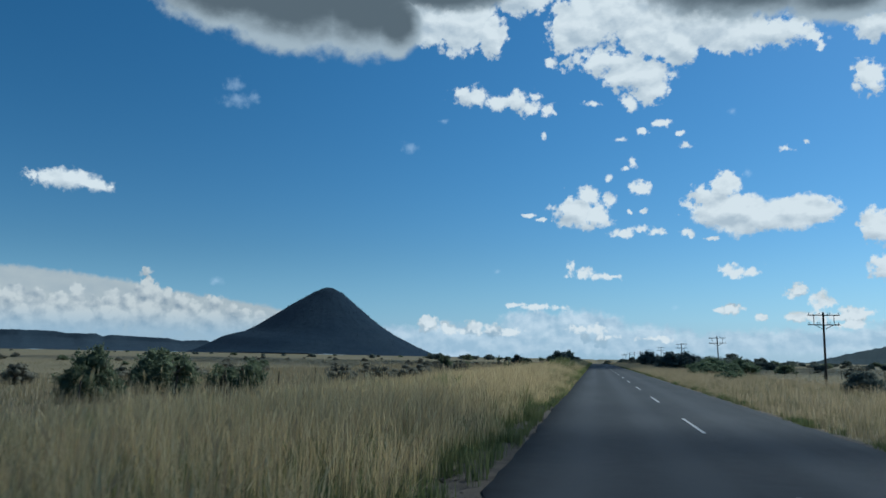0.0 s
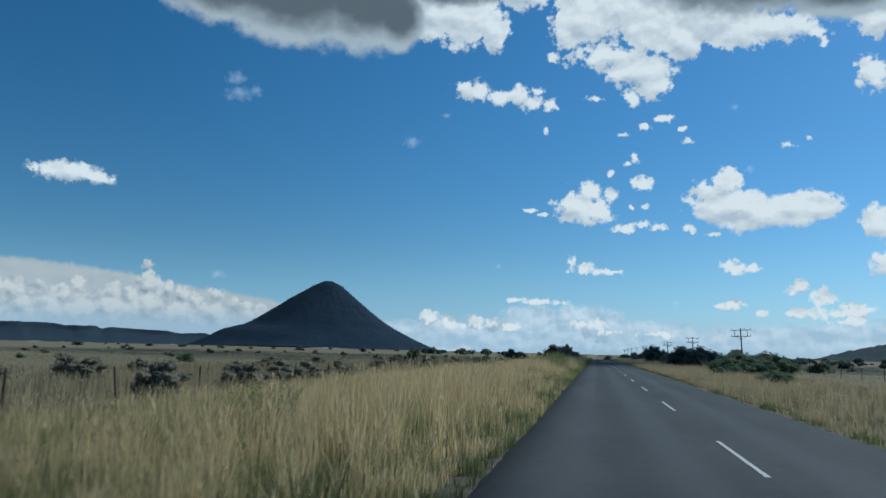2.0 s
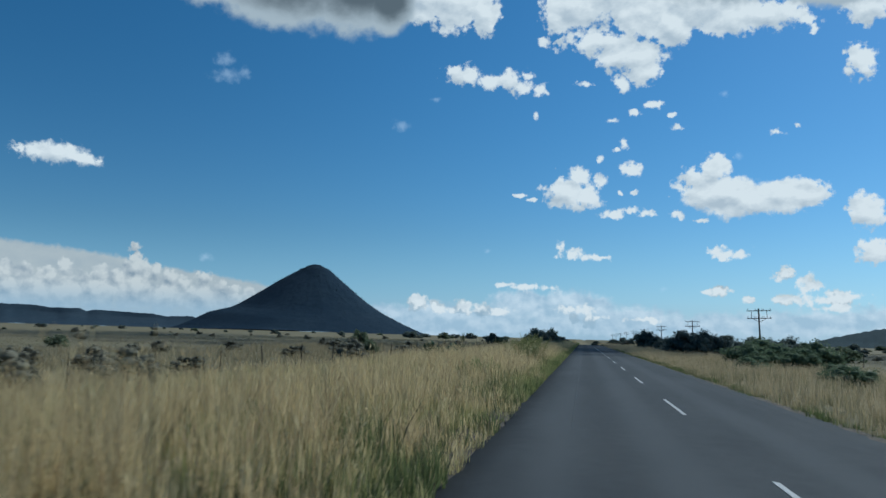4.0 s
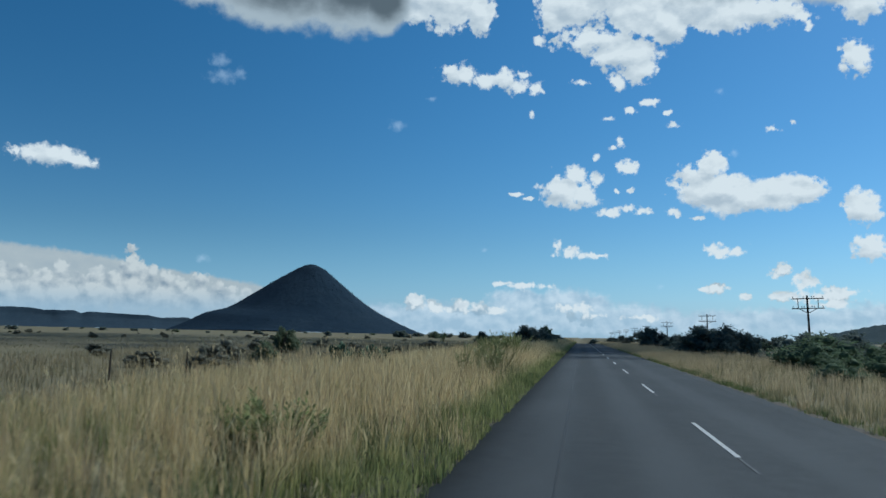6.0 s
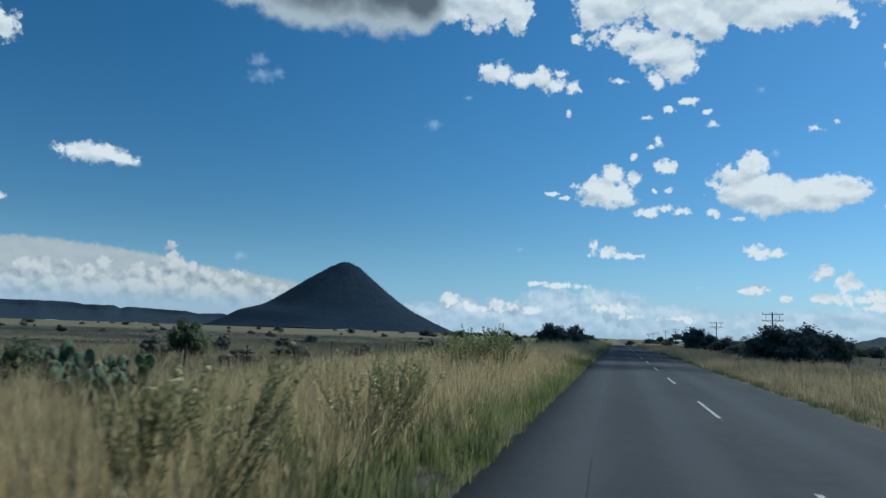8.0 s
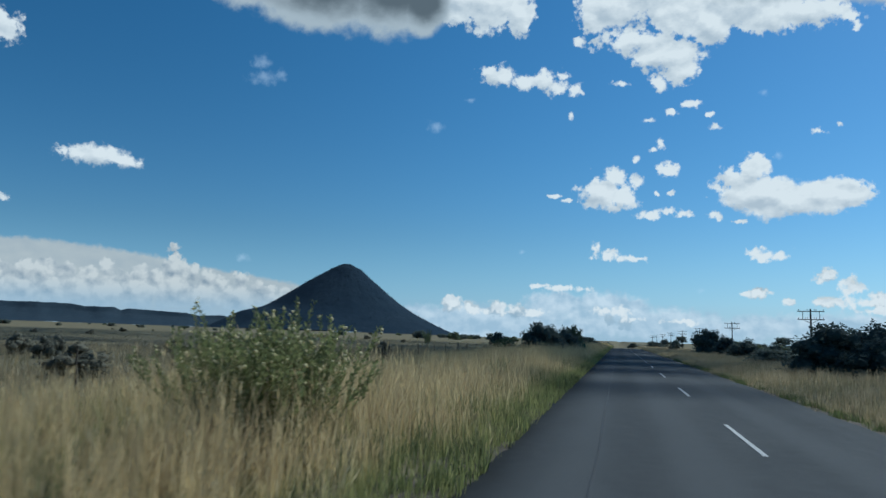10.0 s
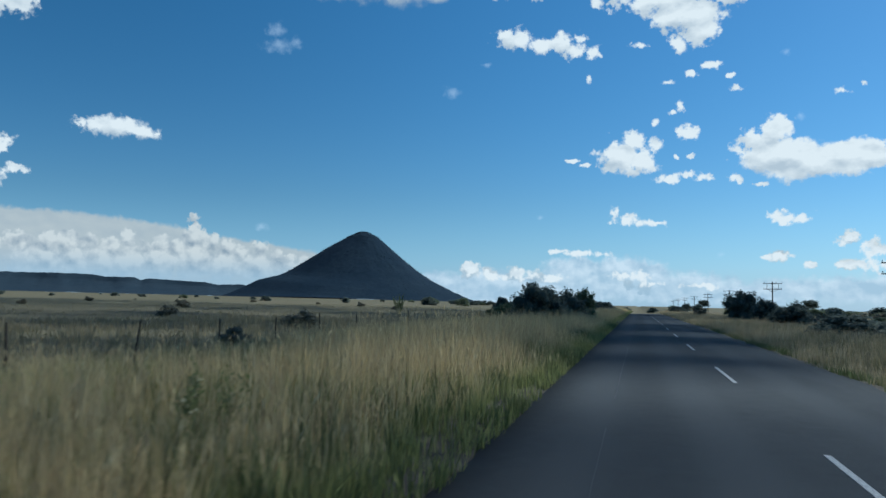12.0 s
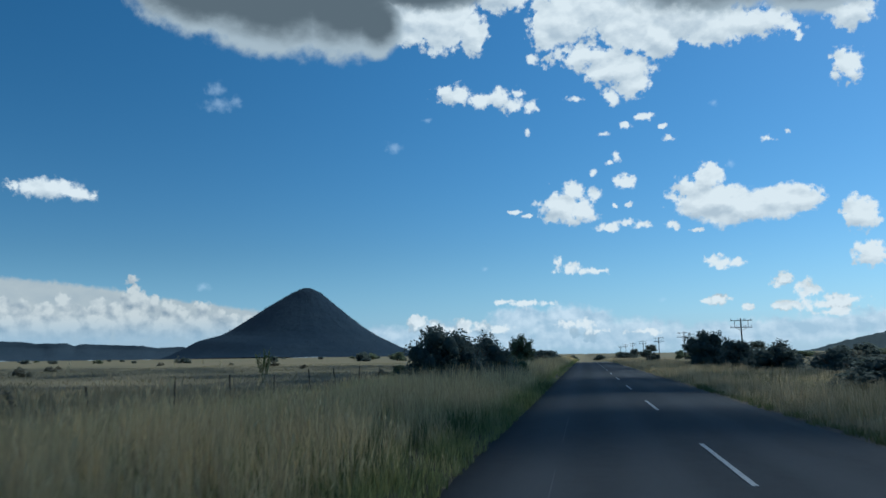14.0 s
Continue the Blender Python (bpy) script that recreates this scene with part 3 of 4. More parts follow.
def build_old_paint():
    """Remains of an older, longer coat of paint at the near end of a few dashes."""
    for k, reach in ((6, 1.2), (7, 1.1), (8, 0.6)):
        bm = bmesh.new()
        y = 12.0 * k - 4.47
        steps = 8
        rows = [(bm.verts.new((CENTRE - 0.065, y - reach * i / steps, 0.034)), bm.verts.new((CENTRE - 0.024 - 0.01 * (i % 2), y - reach * i / steps, 0.034))) for i in range(steps + 1)]
        for a, b in zip(rows, rows[1:]):
            bm.faces.new((a[0], b[0], b[1], a[1]))
        part("old_paint", bm, OLD_PAINT, road, "faint worn remains of an older dash")


build_old_paint()


def build_seam():
    """A thin tarred seam that wanders along the lane."""
    bm = bmesh.new()
    last = None
    y = 52.0
    while y < 150:
        x = -0.27 + 0.06 * noise.noise((y * 0.12, 3, 0)) + 0.012 * noise.noise((y * 1.1, 4, 0))
        w = 0.006 + 0.005 * noise.noise((y * 0.6, 8, 0))
        pair = (bm.verts.new((x - w, y, 0.012)), bm.verts.new((x + w, y, 0.012)))
        if last and noise.noise((y * 0.2, 11, 0)) > -0.25:
            bm.faces.new((last[0], last[1], pair[1], pair[0]))
        last = pair
        y += 0.4
    part("tar_seam", bm, Nodes("tar").finish((0.020, 0.021, 0.023), 0.6, None, 0.2), road, "thin black tarred seam")


build_seam()
EYE_Y = 65.0


def far_point(az, dist):
    return dist * math.sin(radians(az)), EYE_Y + dist * math.cos(radians(az))


def lerp_table(t, table):
    for (a, va), (b, vb) in zip(table, table[1:]):
        if t <= b:
            return va + (vb - va) * max(0.0, (t - a) / (b - a))
    return table[-1][1]


def build_butte():
    dist = 3600.0
    deg = dist * radians(1)
    cx, cy = far_point(-19.67, dist)
    right = [(0, 4.87), (0.3, 4.80), (0.99, 4.50), (2.25, 3.44), (3.1, 2.74), (3.94, 2.10), (5.0, 1.42), (5.6, 1.12), (6.6, 0.64), (7.7, 0.17), (8.6, -0.1)]
    left = [(0, 4.87), (0.35, 4.80), (1.04, 4.48), (2.6, 3.56), (4.5, 2.30), (5.3, 1.80), (5.8, 1.56), (7.2, 1.20), (7.6, 1.02), (8.24, 0.66), (9.2, 0.2), (10.0, -0.1)]
    rings, spokes = 64, 200
    verts = [(0, 0, 4.9 * deg)]
    for i in range(1, rings + 1):
        for k in range(spokes):
            a = 2 * math.pi * k / spokes
            side = 0.5 + 0.5 * math.cos(a + 0.33)
            side = side * side * (3 - 2 * side)
            reach = 8.6 * side + 10.0 * (1 - side)
            r = reach * (i / rings) ** 1.05
            z = lerp_table(r, right) * side + lerp_table(r, left) * (1 - side)
            g = noise.fractal((math.cos(a) * 3.5, math.sin(a) * 3.5, r * 0.25), 0.8, 2.0, 4)
            z += 0.012 * g * min(1, r / 2) * (1 if z > 0.2 else 0.3) + 0.012 * noise.noise((r * math.cos(a) * 4, r * math.sin(a) * 4, 5))
            rr = r * deg * (1 + 0.006 * g)
            verts.append((rr * math.cos(a), rr * math.sin(a), z * deg + 1.5))
    faces = [(0, 1 + k, 1 + (k + 1) % spokes) for k in range(spokes)]
    for i in range(rings - 1):
        for k in range(spokes):
            a, b = 1 + i * spokes + k, 1 + i * spokes + (k + 1) % spokes
            faces.append((a, a + spokes, b + spokes, b))
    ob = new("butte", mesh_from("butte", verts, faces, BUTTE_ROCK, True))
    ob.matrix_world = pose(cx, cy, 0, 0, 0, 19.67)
    tagged(ob, "dark conical dolerite hill with a rounded peak", "hill")
    # low scrub that roughens its slopes
    g = np.random.default_rng(17)
    pick = g.integers(1, len(verts), 5200)
    base = np.array(verts)[pick] + g.uniform(-7, 7, (5200, 3)) * np.array([1, 1, 0])
    size = g.uniform(0.7, 1.9, (5200, 1, 1))
    tent = np.array([(-1, -1, -1.2), (1, -1, -1.2), (1, 1, -1.2), (-1, 1, -1.2), (0.1, 0.1, 1.0)])
    pts = (base[:, None, :] + tent[None] * size * g.uniform(0.7, 1.3, (5200, 5, 3))).reshape(-1, 3)
    loops = (np.arange(5200)[:, None] * 5 + np.array([0, 1, 4, 1, 2, 4, 2, 3, 4, 3, 0, 4])).ravel()
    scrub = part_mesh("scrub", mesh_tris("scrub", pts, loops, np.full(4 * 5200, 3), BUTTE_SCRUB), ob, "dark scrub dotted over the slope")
    tagged(scrub, "dark scrub dotted over the slope", kind="stuff")


def build_mesa():
    top = [(-75, 1.3), (-60, 1.25), (-50, 1.22), (-43.3, 1.20), (-40.0, 1.24), (-38.0, 1.23), (-36.9, 1.08), (-35.2, 1.10), (-34.85, 0.92), (-34.6, 0.96), (-34.3, 1.06), (-30.5, 0.90),
           (-29.7, 0.76), (-28.1, 0.84), (-27.6, 0.70), (-26.0, 0.5), (-24, 0.05)]
    prof = [(-620, 0.0), (-420, 0.14), (-250, 0.36), (-120, 0.62), (-70, 0.78), (-60, 0.97), (-30, 1.0), (250, 1.0)]
    verts, n = [], 0
    az = -75.0
    while az <= -24.0:
        h = lerp_table(az, top)
        for d, s in prof:
            g = noise.fractal((az * 1.3, d * 0.004, 2.0), 0.8, 2.0, 4)
            dist = 4450 + d + 45 * g * (1 if d < -100 else 0) + 60 * noise.noise((az * 0.35, 0, 9))
            x, y = far_point(az, dist)
            z = h * s * 4450 * radians(1) + (3.5 * noise.noise((az * 4, d * 0.01, 1)) if s > 0.9 else 2 * g)
            verts.append((x, y, z))
        n += 1
        az += 0.2
    w = len(prof)
    faces = [(j * w + i, (j + 1) * w + i, (j + 1) * w + i + 1, j * w + i + 1) for j in range(n - 1) for i in range(w - 1)]
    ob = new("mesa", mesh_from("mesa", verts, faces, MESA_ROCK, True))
    tagged(ob, "long dark flat-topped mesa with a low cliff rim", "hill")


def build_right_hill():
    top = [(13.6, -0.02), (14.6, 0.10), (15.4, 0.34), (16.4, 0.62), (17.5, 0.88), (18.6, 1.12), (20, 1.38), (23, 1.6), (28, 1.5), (34, 1.0), (42, 0.4), (50, -0.05)]
    dist0 = 2600.0
    prof = [(-420, -0.02), (-300, 0.25), (-170, 0.6), (-60, 0.9), (0, 1.0), (80, 0.93), (300, 0.4), (500, -0.05)]
    verts, n, az = [], 0, 13.6
    while az <= 50:
        h = lerp_table(az, top)
        for d, s in prof:
            x, y = far_point(az, dist0 + d)
            z = h * s * dist0 * radians(1) + 3.2 * noise.fractal((az * 3, d * 0.01, 7), 0.8, 2.0, 4) * (1 if h > 0.05 else 0.2)
            verts.append((x, y, z))
        n += 1
        az += 0.15
    w = len(prof)
    faces = [(j * w + i, (j + 1) * w + i, (j + 1) * w + i + 1, j * w + i + 1) for j in range(n - 1) for i in range(w - 1)]
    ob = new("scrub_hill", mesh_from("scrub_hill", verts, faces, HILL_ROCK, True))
    tagged(ob, "low rounded hill covered in dark scrub", "hill")


build_butte()
build_mesa()
build_right_hill()

# ---- bushes and trees ----


def crown_mesh(name, seed, leaves, leaf, material, lumps=14, flat=0.85, core=0.58):
    """Leaves gathered in uneven lumps round leafy hearts, within about a unit: x, y from -0.5 to 0.5, z from 0 to 1."""
    g = np.random.default_rng(seed)
    cent = []
    while len(cent) < lumps:
        p = g.uniform(-1, 1, 3)
        p[2] = abs(p[2])
        if p[0] ** 2 + p[1] ** 2 + p[2] ** 2.6 < 1:
            cent.append((p[0] * 0.37, p[1] * 0.37, 0.10 + p[2] * 0.72))
    cent = np.array(cent)
    rad = g.uniform(0.09, 0.18, lumps) * (1.15 - 0.35 * cent[:, 2])
    pick = g.choice(lumps, leaves, p=rad ** 2 / (rad ** 2).sum())
    d = g.normal(size=(leaves, 3))
    d /= np.linalg.norm(d, axis=1)[:, None]
    r = rad[pick] * (0.62 + 0.45 * g.random(leaves) ** 0.7 + 0.10 * g.random(leaves) ** 6)
    p = cent[pick] + d * r[:, None] * np.array([1.0, 1.0, flat])
    # shoots that stick out, with leaves along them
    k = leaves // 9
    roots = g.integers(0, lumps, 70)
    way = (cent[roots] - np.array([0, 0, 0.3])) + g.normal(size=(70, 3)) * 0.12 + np.array([0, 0, 0.08])
    way /= np.linalg.norm(way, axis=1)[:, None]
    which = g.integers(0, 70, k)
    p[-k:] = cent[roots[which]] + way[which] * (rad[roots[which]] * g.uniform(0.9, 1.45, k))[:, None] + g.normal(size=(k, 3)) * 0.010
    p[:, 2] = np.maximum(p[:, 2], 0.02)
    n = len(p)
    a = g.normal(size=(n, 3))
    a /= np.linalg.norm(a, axis=1)[:, None]
    b = np.cross(a, g.normal(size=(n, 3)))
    b /= np.linalg.norm(b, axis=1)[:, None]
    s = leaf * g.uniform(0.6, 1.4, n)[:, None]
    verts = np.stack([p - a * s, p + b * s * 0.5, p + a * s, p - b * s * 0.5], 1).reshape(-1, 3)
    loops, sizes = np.arange(4 * n), np.full(n, 4)
    # the hearts of the lumps, where the foliage lets no light through
    bm = bmesh.new()
    for c, q in zip(cent, rad):
        made = bmesh.ops.create_icosphere(bm, subdivisions=2 if leaves > 2000 else 1, radius=1.0)["verts"]
        for v in made:
            w = 1 + 0.35 * noise.noise(v.co * 2.3 + Vector(c) * 9)
            v.co = Vector(c) + Vector((v.co.x, v.co.y, v.co.z * flat)) * float(q) * core * w
            v.co.z = max(v.co.z, 0.0)
    bm.verts.index_update()
    hv = np.array([v.co[:] for v in bm.verts])
    hl = np.array([[v.index for v in f.verts] for f in bm.faces]).ravel() + len(verts)
    hs = np.full(len(bm.faces), 3)
    bm.free()
    return mesh_tris(name, np.concatenate([verts, hv]), np.concatenate([loops, hl]), np.concatenate([sizes, hs]), material)


def trunk_mesh(name, seed, material, stems=4, thick=0.035):
    g = random.Random(seed)
    bm = bmesh.new()
    for k in range(stems):
        a = g.uniform(0, 6.28)
        foot = Vector((0.04 * math.cos(a), 0.04 * math.sin(a), -0.06))
        mid = Vector((0.16 * math.cos(a) * g.uniform(0.6, 1.3), 0.16 * math.sin(a), g.uniform(0.25, 0.4)))
        tube(bm, foot, mid, thick, thick * 0.7, 7)
        for j in range(3):
            e = mid + Vector((g.uniform(-0.2, 0.2), g.uniform(-0.2, 0.2), g.uniform(0.15, 0.4)))
            tube(bm, mid, e, thick * 0.6, thick * 0.15, 5)
    me = bpy.data.meshes.new(name)
    bm.to_mesh(me)
    bm.free()
    me.materials.append(material)
    return me


def make_bush(name, seed, leaves, leaf, material, label, **kw):
    ob = new(name)
    part_mesh("trunk", trunk_mesh("trunk", seed, BARK), ob)
    part_mesh("crown", crown_mesh("crown", seed, leaves, leaf, material, **kw), ob)
    return tagged(ob, label, "bush", "roadside bushes")


def stand(ob, x, y, w, h, turn=0.0, deep=None):
    """A copy of a unit bush at x, y, w metres wide and h high, on the ground."""
    m = pose(x, y, ground_z(x, y) - 0.02, 0, 0, turn) @ Matrix.Diagonal((w, deep or w, h, 1))
    return copy_thing(ob, m)


dark_a = make_bush("thorn_bush", 11, 6800, 0.022, LEAF_DARK, "dense dark green thorn bush in the dry grass", lumps=46, flat=1.35)
dark_b = make_bush("thorn_bush", 12, 6800, 0.022, LEAF_DARK, "dense dark green thorn bush in the dry grass", lumps=54, flat=1.3)
dark_c = make_bush("thorn_bush", 13, 6300, 0.023, LEAF_DARK, "low spreading dark green thorn bush", lumps=44, flat=1.6)
green_a = make_bush("leafy_bush", 14, 6800, 0.021, LEAF_GREEN, "leafy light green bush by the roadside", lumps=48, flat=1.5)
grey_a = make_bush("karoo_shrub", 15, 2900, 0.031, LEAF_GREY, "low grey-green shrub in straw grass", lumps=26, core=0.85, flat=1.1)
grey_b = make_bush("karoo_shrub", 16, 2900, 0.031, LEAF_GREY, "low grey-green shrub in straw grass", lumps=30, core=0.85, flat=1.1)
olive_a = make_bush("olive_bush", 17, 5000, 0.025, LEAF_MID, "rounded olive-green bush beside the fence", lumps=34, flat=1.25)
olive_b = make_bush("olive_bush", 18, 5000, 0.025, LEAF_MID, "rounded olive-green bush beside the fence", lumps=38, flat=1.3)
far_a = make_bush("veld_bush", 19, 900, 0.05, LEAF_DARK, "dark bush dotted over the distant veld", lumps=22, flat=1.4)
far_b = make_bush("veld_bush", 20, 900, 0.05, LEAF_DARK, "dark bush dotted over the distant veld", lumps=26, flat=1.5)
far_c = make_bush("veld_bush", 23, 900, 0.05, LEAF_MID, "olive bush dotted over the distant veld", lumps=18, flat=1.5)
far_d = make_bush("veld_shrub", 24, 900, 0.05, LEAF_GREY, "low grey shrub dotted over the open veld", lumps=16, flat=1.3)
UNITS = (dark_a, dark_b, dark_c, green_a, grey_a, grey_b, olive_a, olive_b, far_a, far_b, far_c, far_d)


def put_bushes():
    # right of the road
    stand(dark_c, 14.9, 52.0, 2.9, 1.4, 20)
    stand(green_a, 14.0, 107.0, 6.0, 2.6, 0)
    stand(green_a, 13.4, 103.0, 3.6, 1.9, 100)
    stand(green_a, 16.2, 100.0, 5.0, 2.4, 210)
    stand(green_a, 14.8, 97.5, 3.4, 1.8, 300)
    stand(dark_b, 18.2, 116.0, 5.6, 2.7, 40)
    stand(dark_a, 14.8, 112.0, 4.8, 2.7, 70)
    stand(dark_c, 16.4, 113.5, 4.6, 2.2, 170)
    stand(dark_a, 12.7, 143.5, 6.0, 3.6, 0)
    stand(dark_b, 15.0, 142.6, 6.4, 3.5, 130)
    stand(dark_c, 14.4, 141.0, 5.0, 2.4, 210)
    stand(dark_a, 16.7, 142.2, 3.8, 2.9, 250)
    stand(dark_c, 13.4, 168.0, 6.0, 1.6, 15)
    stand(dark_c, 15.8, 170.0, 4.2, 1.2, 200)
    stand(dark_b, 15.9, 200.0, 5.2, 2.75, 75)
    stand(dark_c, 15.2, 212.0, 5.4, 2.9, 310)
    stand(dark_c, 17.6, 190.0, 4.6, 2.0, 95)
    stand(dark_a, 13.8, 224.0, 6.0, 4.6, 60)
    stand(dark_b, 16.8, 227.0, 4.2, 3.5, 160)
    stand(dark_c, 13.0, 400.0, 9.5, 3.0, 10)
    stand(dark_a, 21.0, 405.0, 4.0, 3.2, 50)
    stand(green_a, 11.5, 76.0, 2.8, 1.15, 30)
    stand(green_a, 13.2, 83.0, 2.4, 1.0, 80)
    stand(green_a, 10.6, 92.0, 2.6, 1.1, 140)
    # beyond the crest
    stand(dark_b, -7.0, 560.0, 8.0, 3.4, 0)
    stand(dark_c, 9.0, 640.0, 9.0, 3.6, 40)
    stand(dark_a, -16.0, 520.0, 9.0, 3.6, 80)
    # left of the road
    stand(dark_a, -8.1, 175.0, 4.6, 3.8, 10)
    stand(dark_b, -5.9, 178.0, 4.6, 3.2, 120)
    stand(dark_c, -7.1, 176.0, 5.2, 2.9, 250)
    stand(green_a, -5.0, 183.0, 3.6, 2.0, 50)
    stand(olive_b, -7.6, 206.0, 3.6, 2.6, 50)
    stand(olive_a, -7.7, 228.0, 4.4, 4.6, 30)
    stand(dark_b, -8.4, 238.0, 5.0, 3.3, 200)
    stand(dark_a, -6.8, 262.0, 5.5, 2.7, 80)
    stand(dark_c, -7.6, 285.0, 7.0, 2.6, 0)
    stand(grey_a, -18.5, 152.0, 2.4, 1.2, 0)
    stand(olive_a, -17.3, 27.0, 2.1, 2.2, 0)
    stand(olive_b, -17.6, 26.4, 1.9, 1.5, 130)
    stand(olive_b, -17.7, 32.8, 2.6, 2.2, 60)
    stand(olive_a, -18.9, 33.3, 2.6, 2.1, 200)
    stand(olive_a, -14.4, 33.2, 1.8, 1.75, 90)
    stand(olive_b, -15.6, 33.4, 1.9, 1.5, 20)
    stand(grey_b, -13.2, 14.5, 3.0, 1.2, 0)
    stand(grey_a, -15.0, 88.0, 2.2, 1.55, 0)
    stand(grey_b, -14.6, 86.3, 1.7, 1.35, 50)
    stand(olive_a, -15.0, 92.6, 1.7, 1.45, 110)
    stand(grey_b, -12.9, 48.5, 2.4, 1.3, 10)
    stand(grey_a, -13.0, 54.0, 2.4, 1.3, 10)
    stand(grey_a, -13.0, 59.0, 2.4, 1.3, 50)
    stand(grey_b, -14.0, 44.5, 2.2, 1.4, 10)
    stand(olive_b, -20.9, 110.8, 2.3, 2.35, 10)
    stand(grey_b, -12.6, 134.0, 1.3, 0.9, 10)
    stand(dark_c, -25.5, 260.0, 4.2, 2.9, 10)
    stand(green_a, -20.0, 232.0, 4.6, 1.9, 10)
    stand(grey_a, 11.5, 270.0, 3.0, 2.0, 0)


put_bushes()


def scatter_far():
    """Scrub dotted over the plain and along the skyline."""
    g = random.Random(5)
    kinds = (far_a, far_b, far_c, far_d, far_d)
    for k in range(26):
        x, y = -g.uniform(13.5, 30), g.uniform(34, 140)
        w = g.uniform(1.2, 2.6)
        stand((grey_a, grey_b)[k % 2], x, y, w, g.uniform(0.85, 1.25), g.uniform(0, 360))
    for k in range(46):
        x = -g.uniform(16, 150)
        y = g.uniform(40, 330)
        if abs(x) > (y - 20) * 1.1:
            continue
        w = g.uniform(1.0, 2.4)
        stand(kinds[g.choice((2, 3, 4, 3))], x, y, w, w * g.uniform(0.45, 0.6), g.uniform(0, 360))
    for k in range(70):
        az = g.uniform(-13.5, -1.0) if k % 2 else g.uniform(1.5, 24)
        d = g.uniform(330, 620)
        x, y = far_point(az, d)
        if -14 < x < 19:
            continue
        w = g.uniform(3.5, 8)
        stand(kinds[g.choice((0, 1, 2))], x, y, w, w * g.uniform(0.38, 0.62), g.uniform(0, 360))
    for k in range(150):
        x, y = g.uniform(25, 170), g.uniform(75, 420)
        if x > (y + 10) * 0.42:
            continue
        w = g.uniform(1.6, 4.2)
        stand(kinds[g.choice((0, 1, 2, 3, 2))], x, y, w, w * g.uniform(0.4, 0.55), g.uniform(0, 360))
    for k in range(40):
        az = g.uniform(6, 18)
        d = g.uniform(240, 420)
        x, y = far_point(az, d)
        w = g.uniform(4, 8)
        stand(kinds[g.choice((0, 1, 2))], x, y, w, w * g.uniform(0.36, 0.5), g.uniform(0, 360))
    for k in range(22):
        az = (-41, -36, -30, -24, -19, -16)[k % 6] + g.gauss(0, 1.6)
        d = g.uniform(380, 900)
        x, y = far_point(az, d)
        w = g.uniform(3, 7)
        stand(kinds[g.choice((0, 1, 2))], x, y, w, w * g.uniform(0.35, 0.5), g.uniform(0, 360))


scatter_far()
for unit in UNITS:
    for ob in (*unit.children_recursive, unit):
        bpy.data.objects.remove(ob)

# ---- poles ----


def make_pole():
    ob = new("utility_pole")
    bm = bmesh.new()
    tube(bm, (0, 0, -0.3), (0, 0, 5.6), 0.095, 0.070, 12)
    part("pole", bm, POLE_WOOD, ob)
    arms = []
    for z in (4.62, 5.36):
        bm = bmesh.new()
        box(bm, (0, -0.12, z), (2.3, 0.065, 0.075))
        arms.append(part("crossarm", bm, POLE_WOOD, ob))
    for x in (-0.72, 0.72):
        bm = bmesh.new()
        box(bm, (x, -0.17, 4.99), (0.05, 0.03, 0.82))
        part("strut", bm, POLE_WOOD, ob)
        bm = bmesh.new()
        tube(bm, (x * 0.85, -0.15, 4.58), (0, -0.10, 4.25), 0.022, 0.022, 6)
        part("brace", bm, POLE_WOOD, ob)
    for arm, z, xs in ((arms[0], 4.67, (-1.06, -0.45, -0.28, 0.28, 0.45, 1.06)), (arms[1], 5.41, (-1.06, -0.3, 0.3, 0.45, 1.06))):
        for x in xs:
            bm = bmesh.new()
            tube(bm, (x, -0.12, z), (x, -0.12, z + 0.06), 0.012, 0.012, 6)
            tube(bm, (x, -0.12, z + 0.05), (x, -0.12, z + 0.10), 0.040, 0.032, 8)
            tube(bm, (x, -0.12, z + 0.10), (x, -0.12, z + 0.15), 0.036, 0.018, 8)
            part("insulator", bm, PORCELAIN, arm)
    return tagged(ob, "dark wooden telegraph pole with two crossarms and insulators", "utility pole", "row of utility poles")


pole_unit = make_pole()
g_pole = random.Random(3)
for k, y in enumerate((67.0, 119.9, 168.7, 220.0, 271.0, 318.0, 368.0, 419.0, 470.0, 520.0)):
    z = ground_z(17.0, y) + (0.1 if k == 0 else -0.3)
    m = pose(17.0, y, z, g_pole.uniform(-0.6, 0.6), -2.2 if k == 1 else g_pole.uniform(-1.0, 0.6), g_pole.uniform(-4, 4))
    if k:
        copy_thing(pole_unit, m)
    else:
        first_pole = m
pole_unit.matrix_world = first_pole

# ---- fence posts ----


def make_post(seed):
    g = random.Random(seed)
    ob_bm = bmesh.new()
    zs = (-0.3, 0.35, 0.75, 1.16)
    ring = []
    off = (0.0, 0.0)
    for i, z in enumerate(zs):
        off = (off[0] + g.uniform(-0.015, 0.015), off[1] + g.uniform(-0.015, 0.015))
        r = 0.033 - 0.004 * i
        ring.append([ob_bm.verts.new((off[0] + r * math.cos(a) * g.uniform(0.85, 1.15), off[1] + r * math.sin(a) * g.uniform(0.85, 1.15), z + (g.uniform(-0.03, 0.03) if i == 3 else 0)))
                     for a in [k * 2 * math.pi / 8 for k in range(8)]])
    for a, b in zip(ring, ring[1:]):
        for k in range(8):
            ob_bm.faces.new((a[k], a[(k + 1) % 8], b[(k + 1) % 8], b[k]))
    ob_bm.faces.new(ring[-1])
    me = bpy.data.meshes.new("fence_post")
    ob_bm.to_mesh(me)
    ob_bm.free()
    me.materials.append(POST_WOOD)
    return me


POSTS = [make_post(s) for s in range(4)]


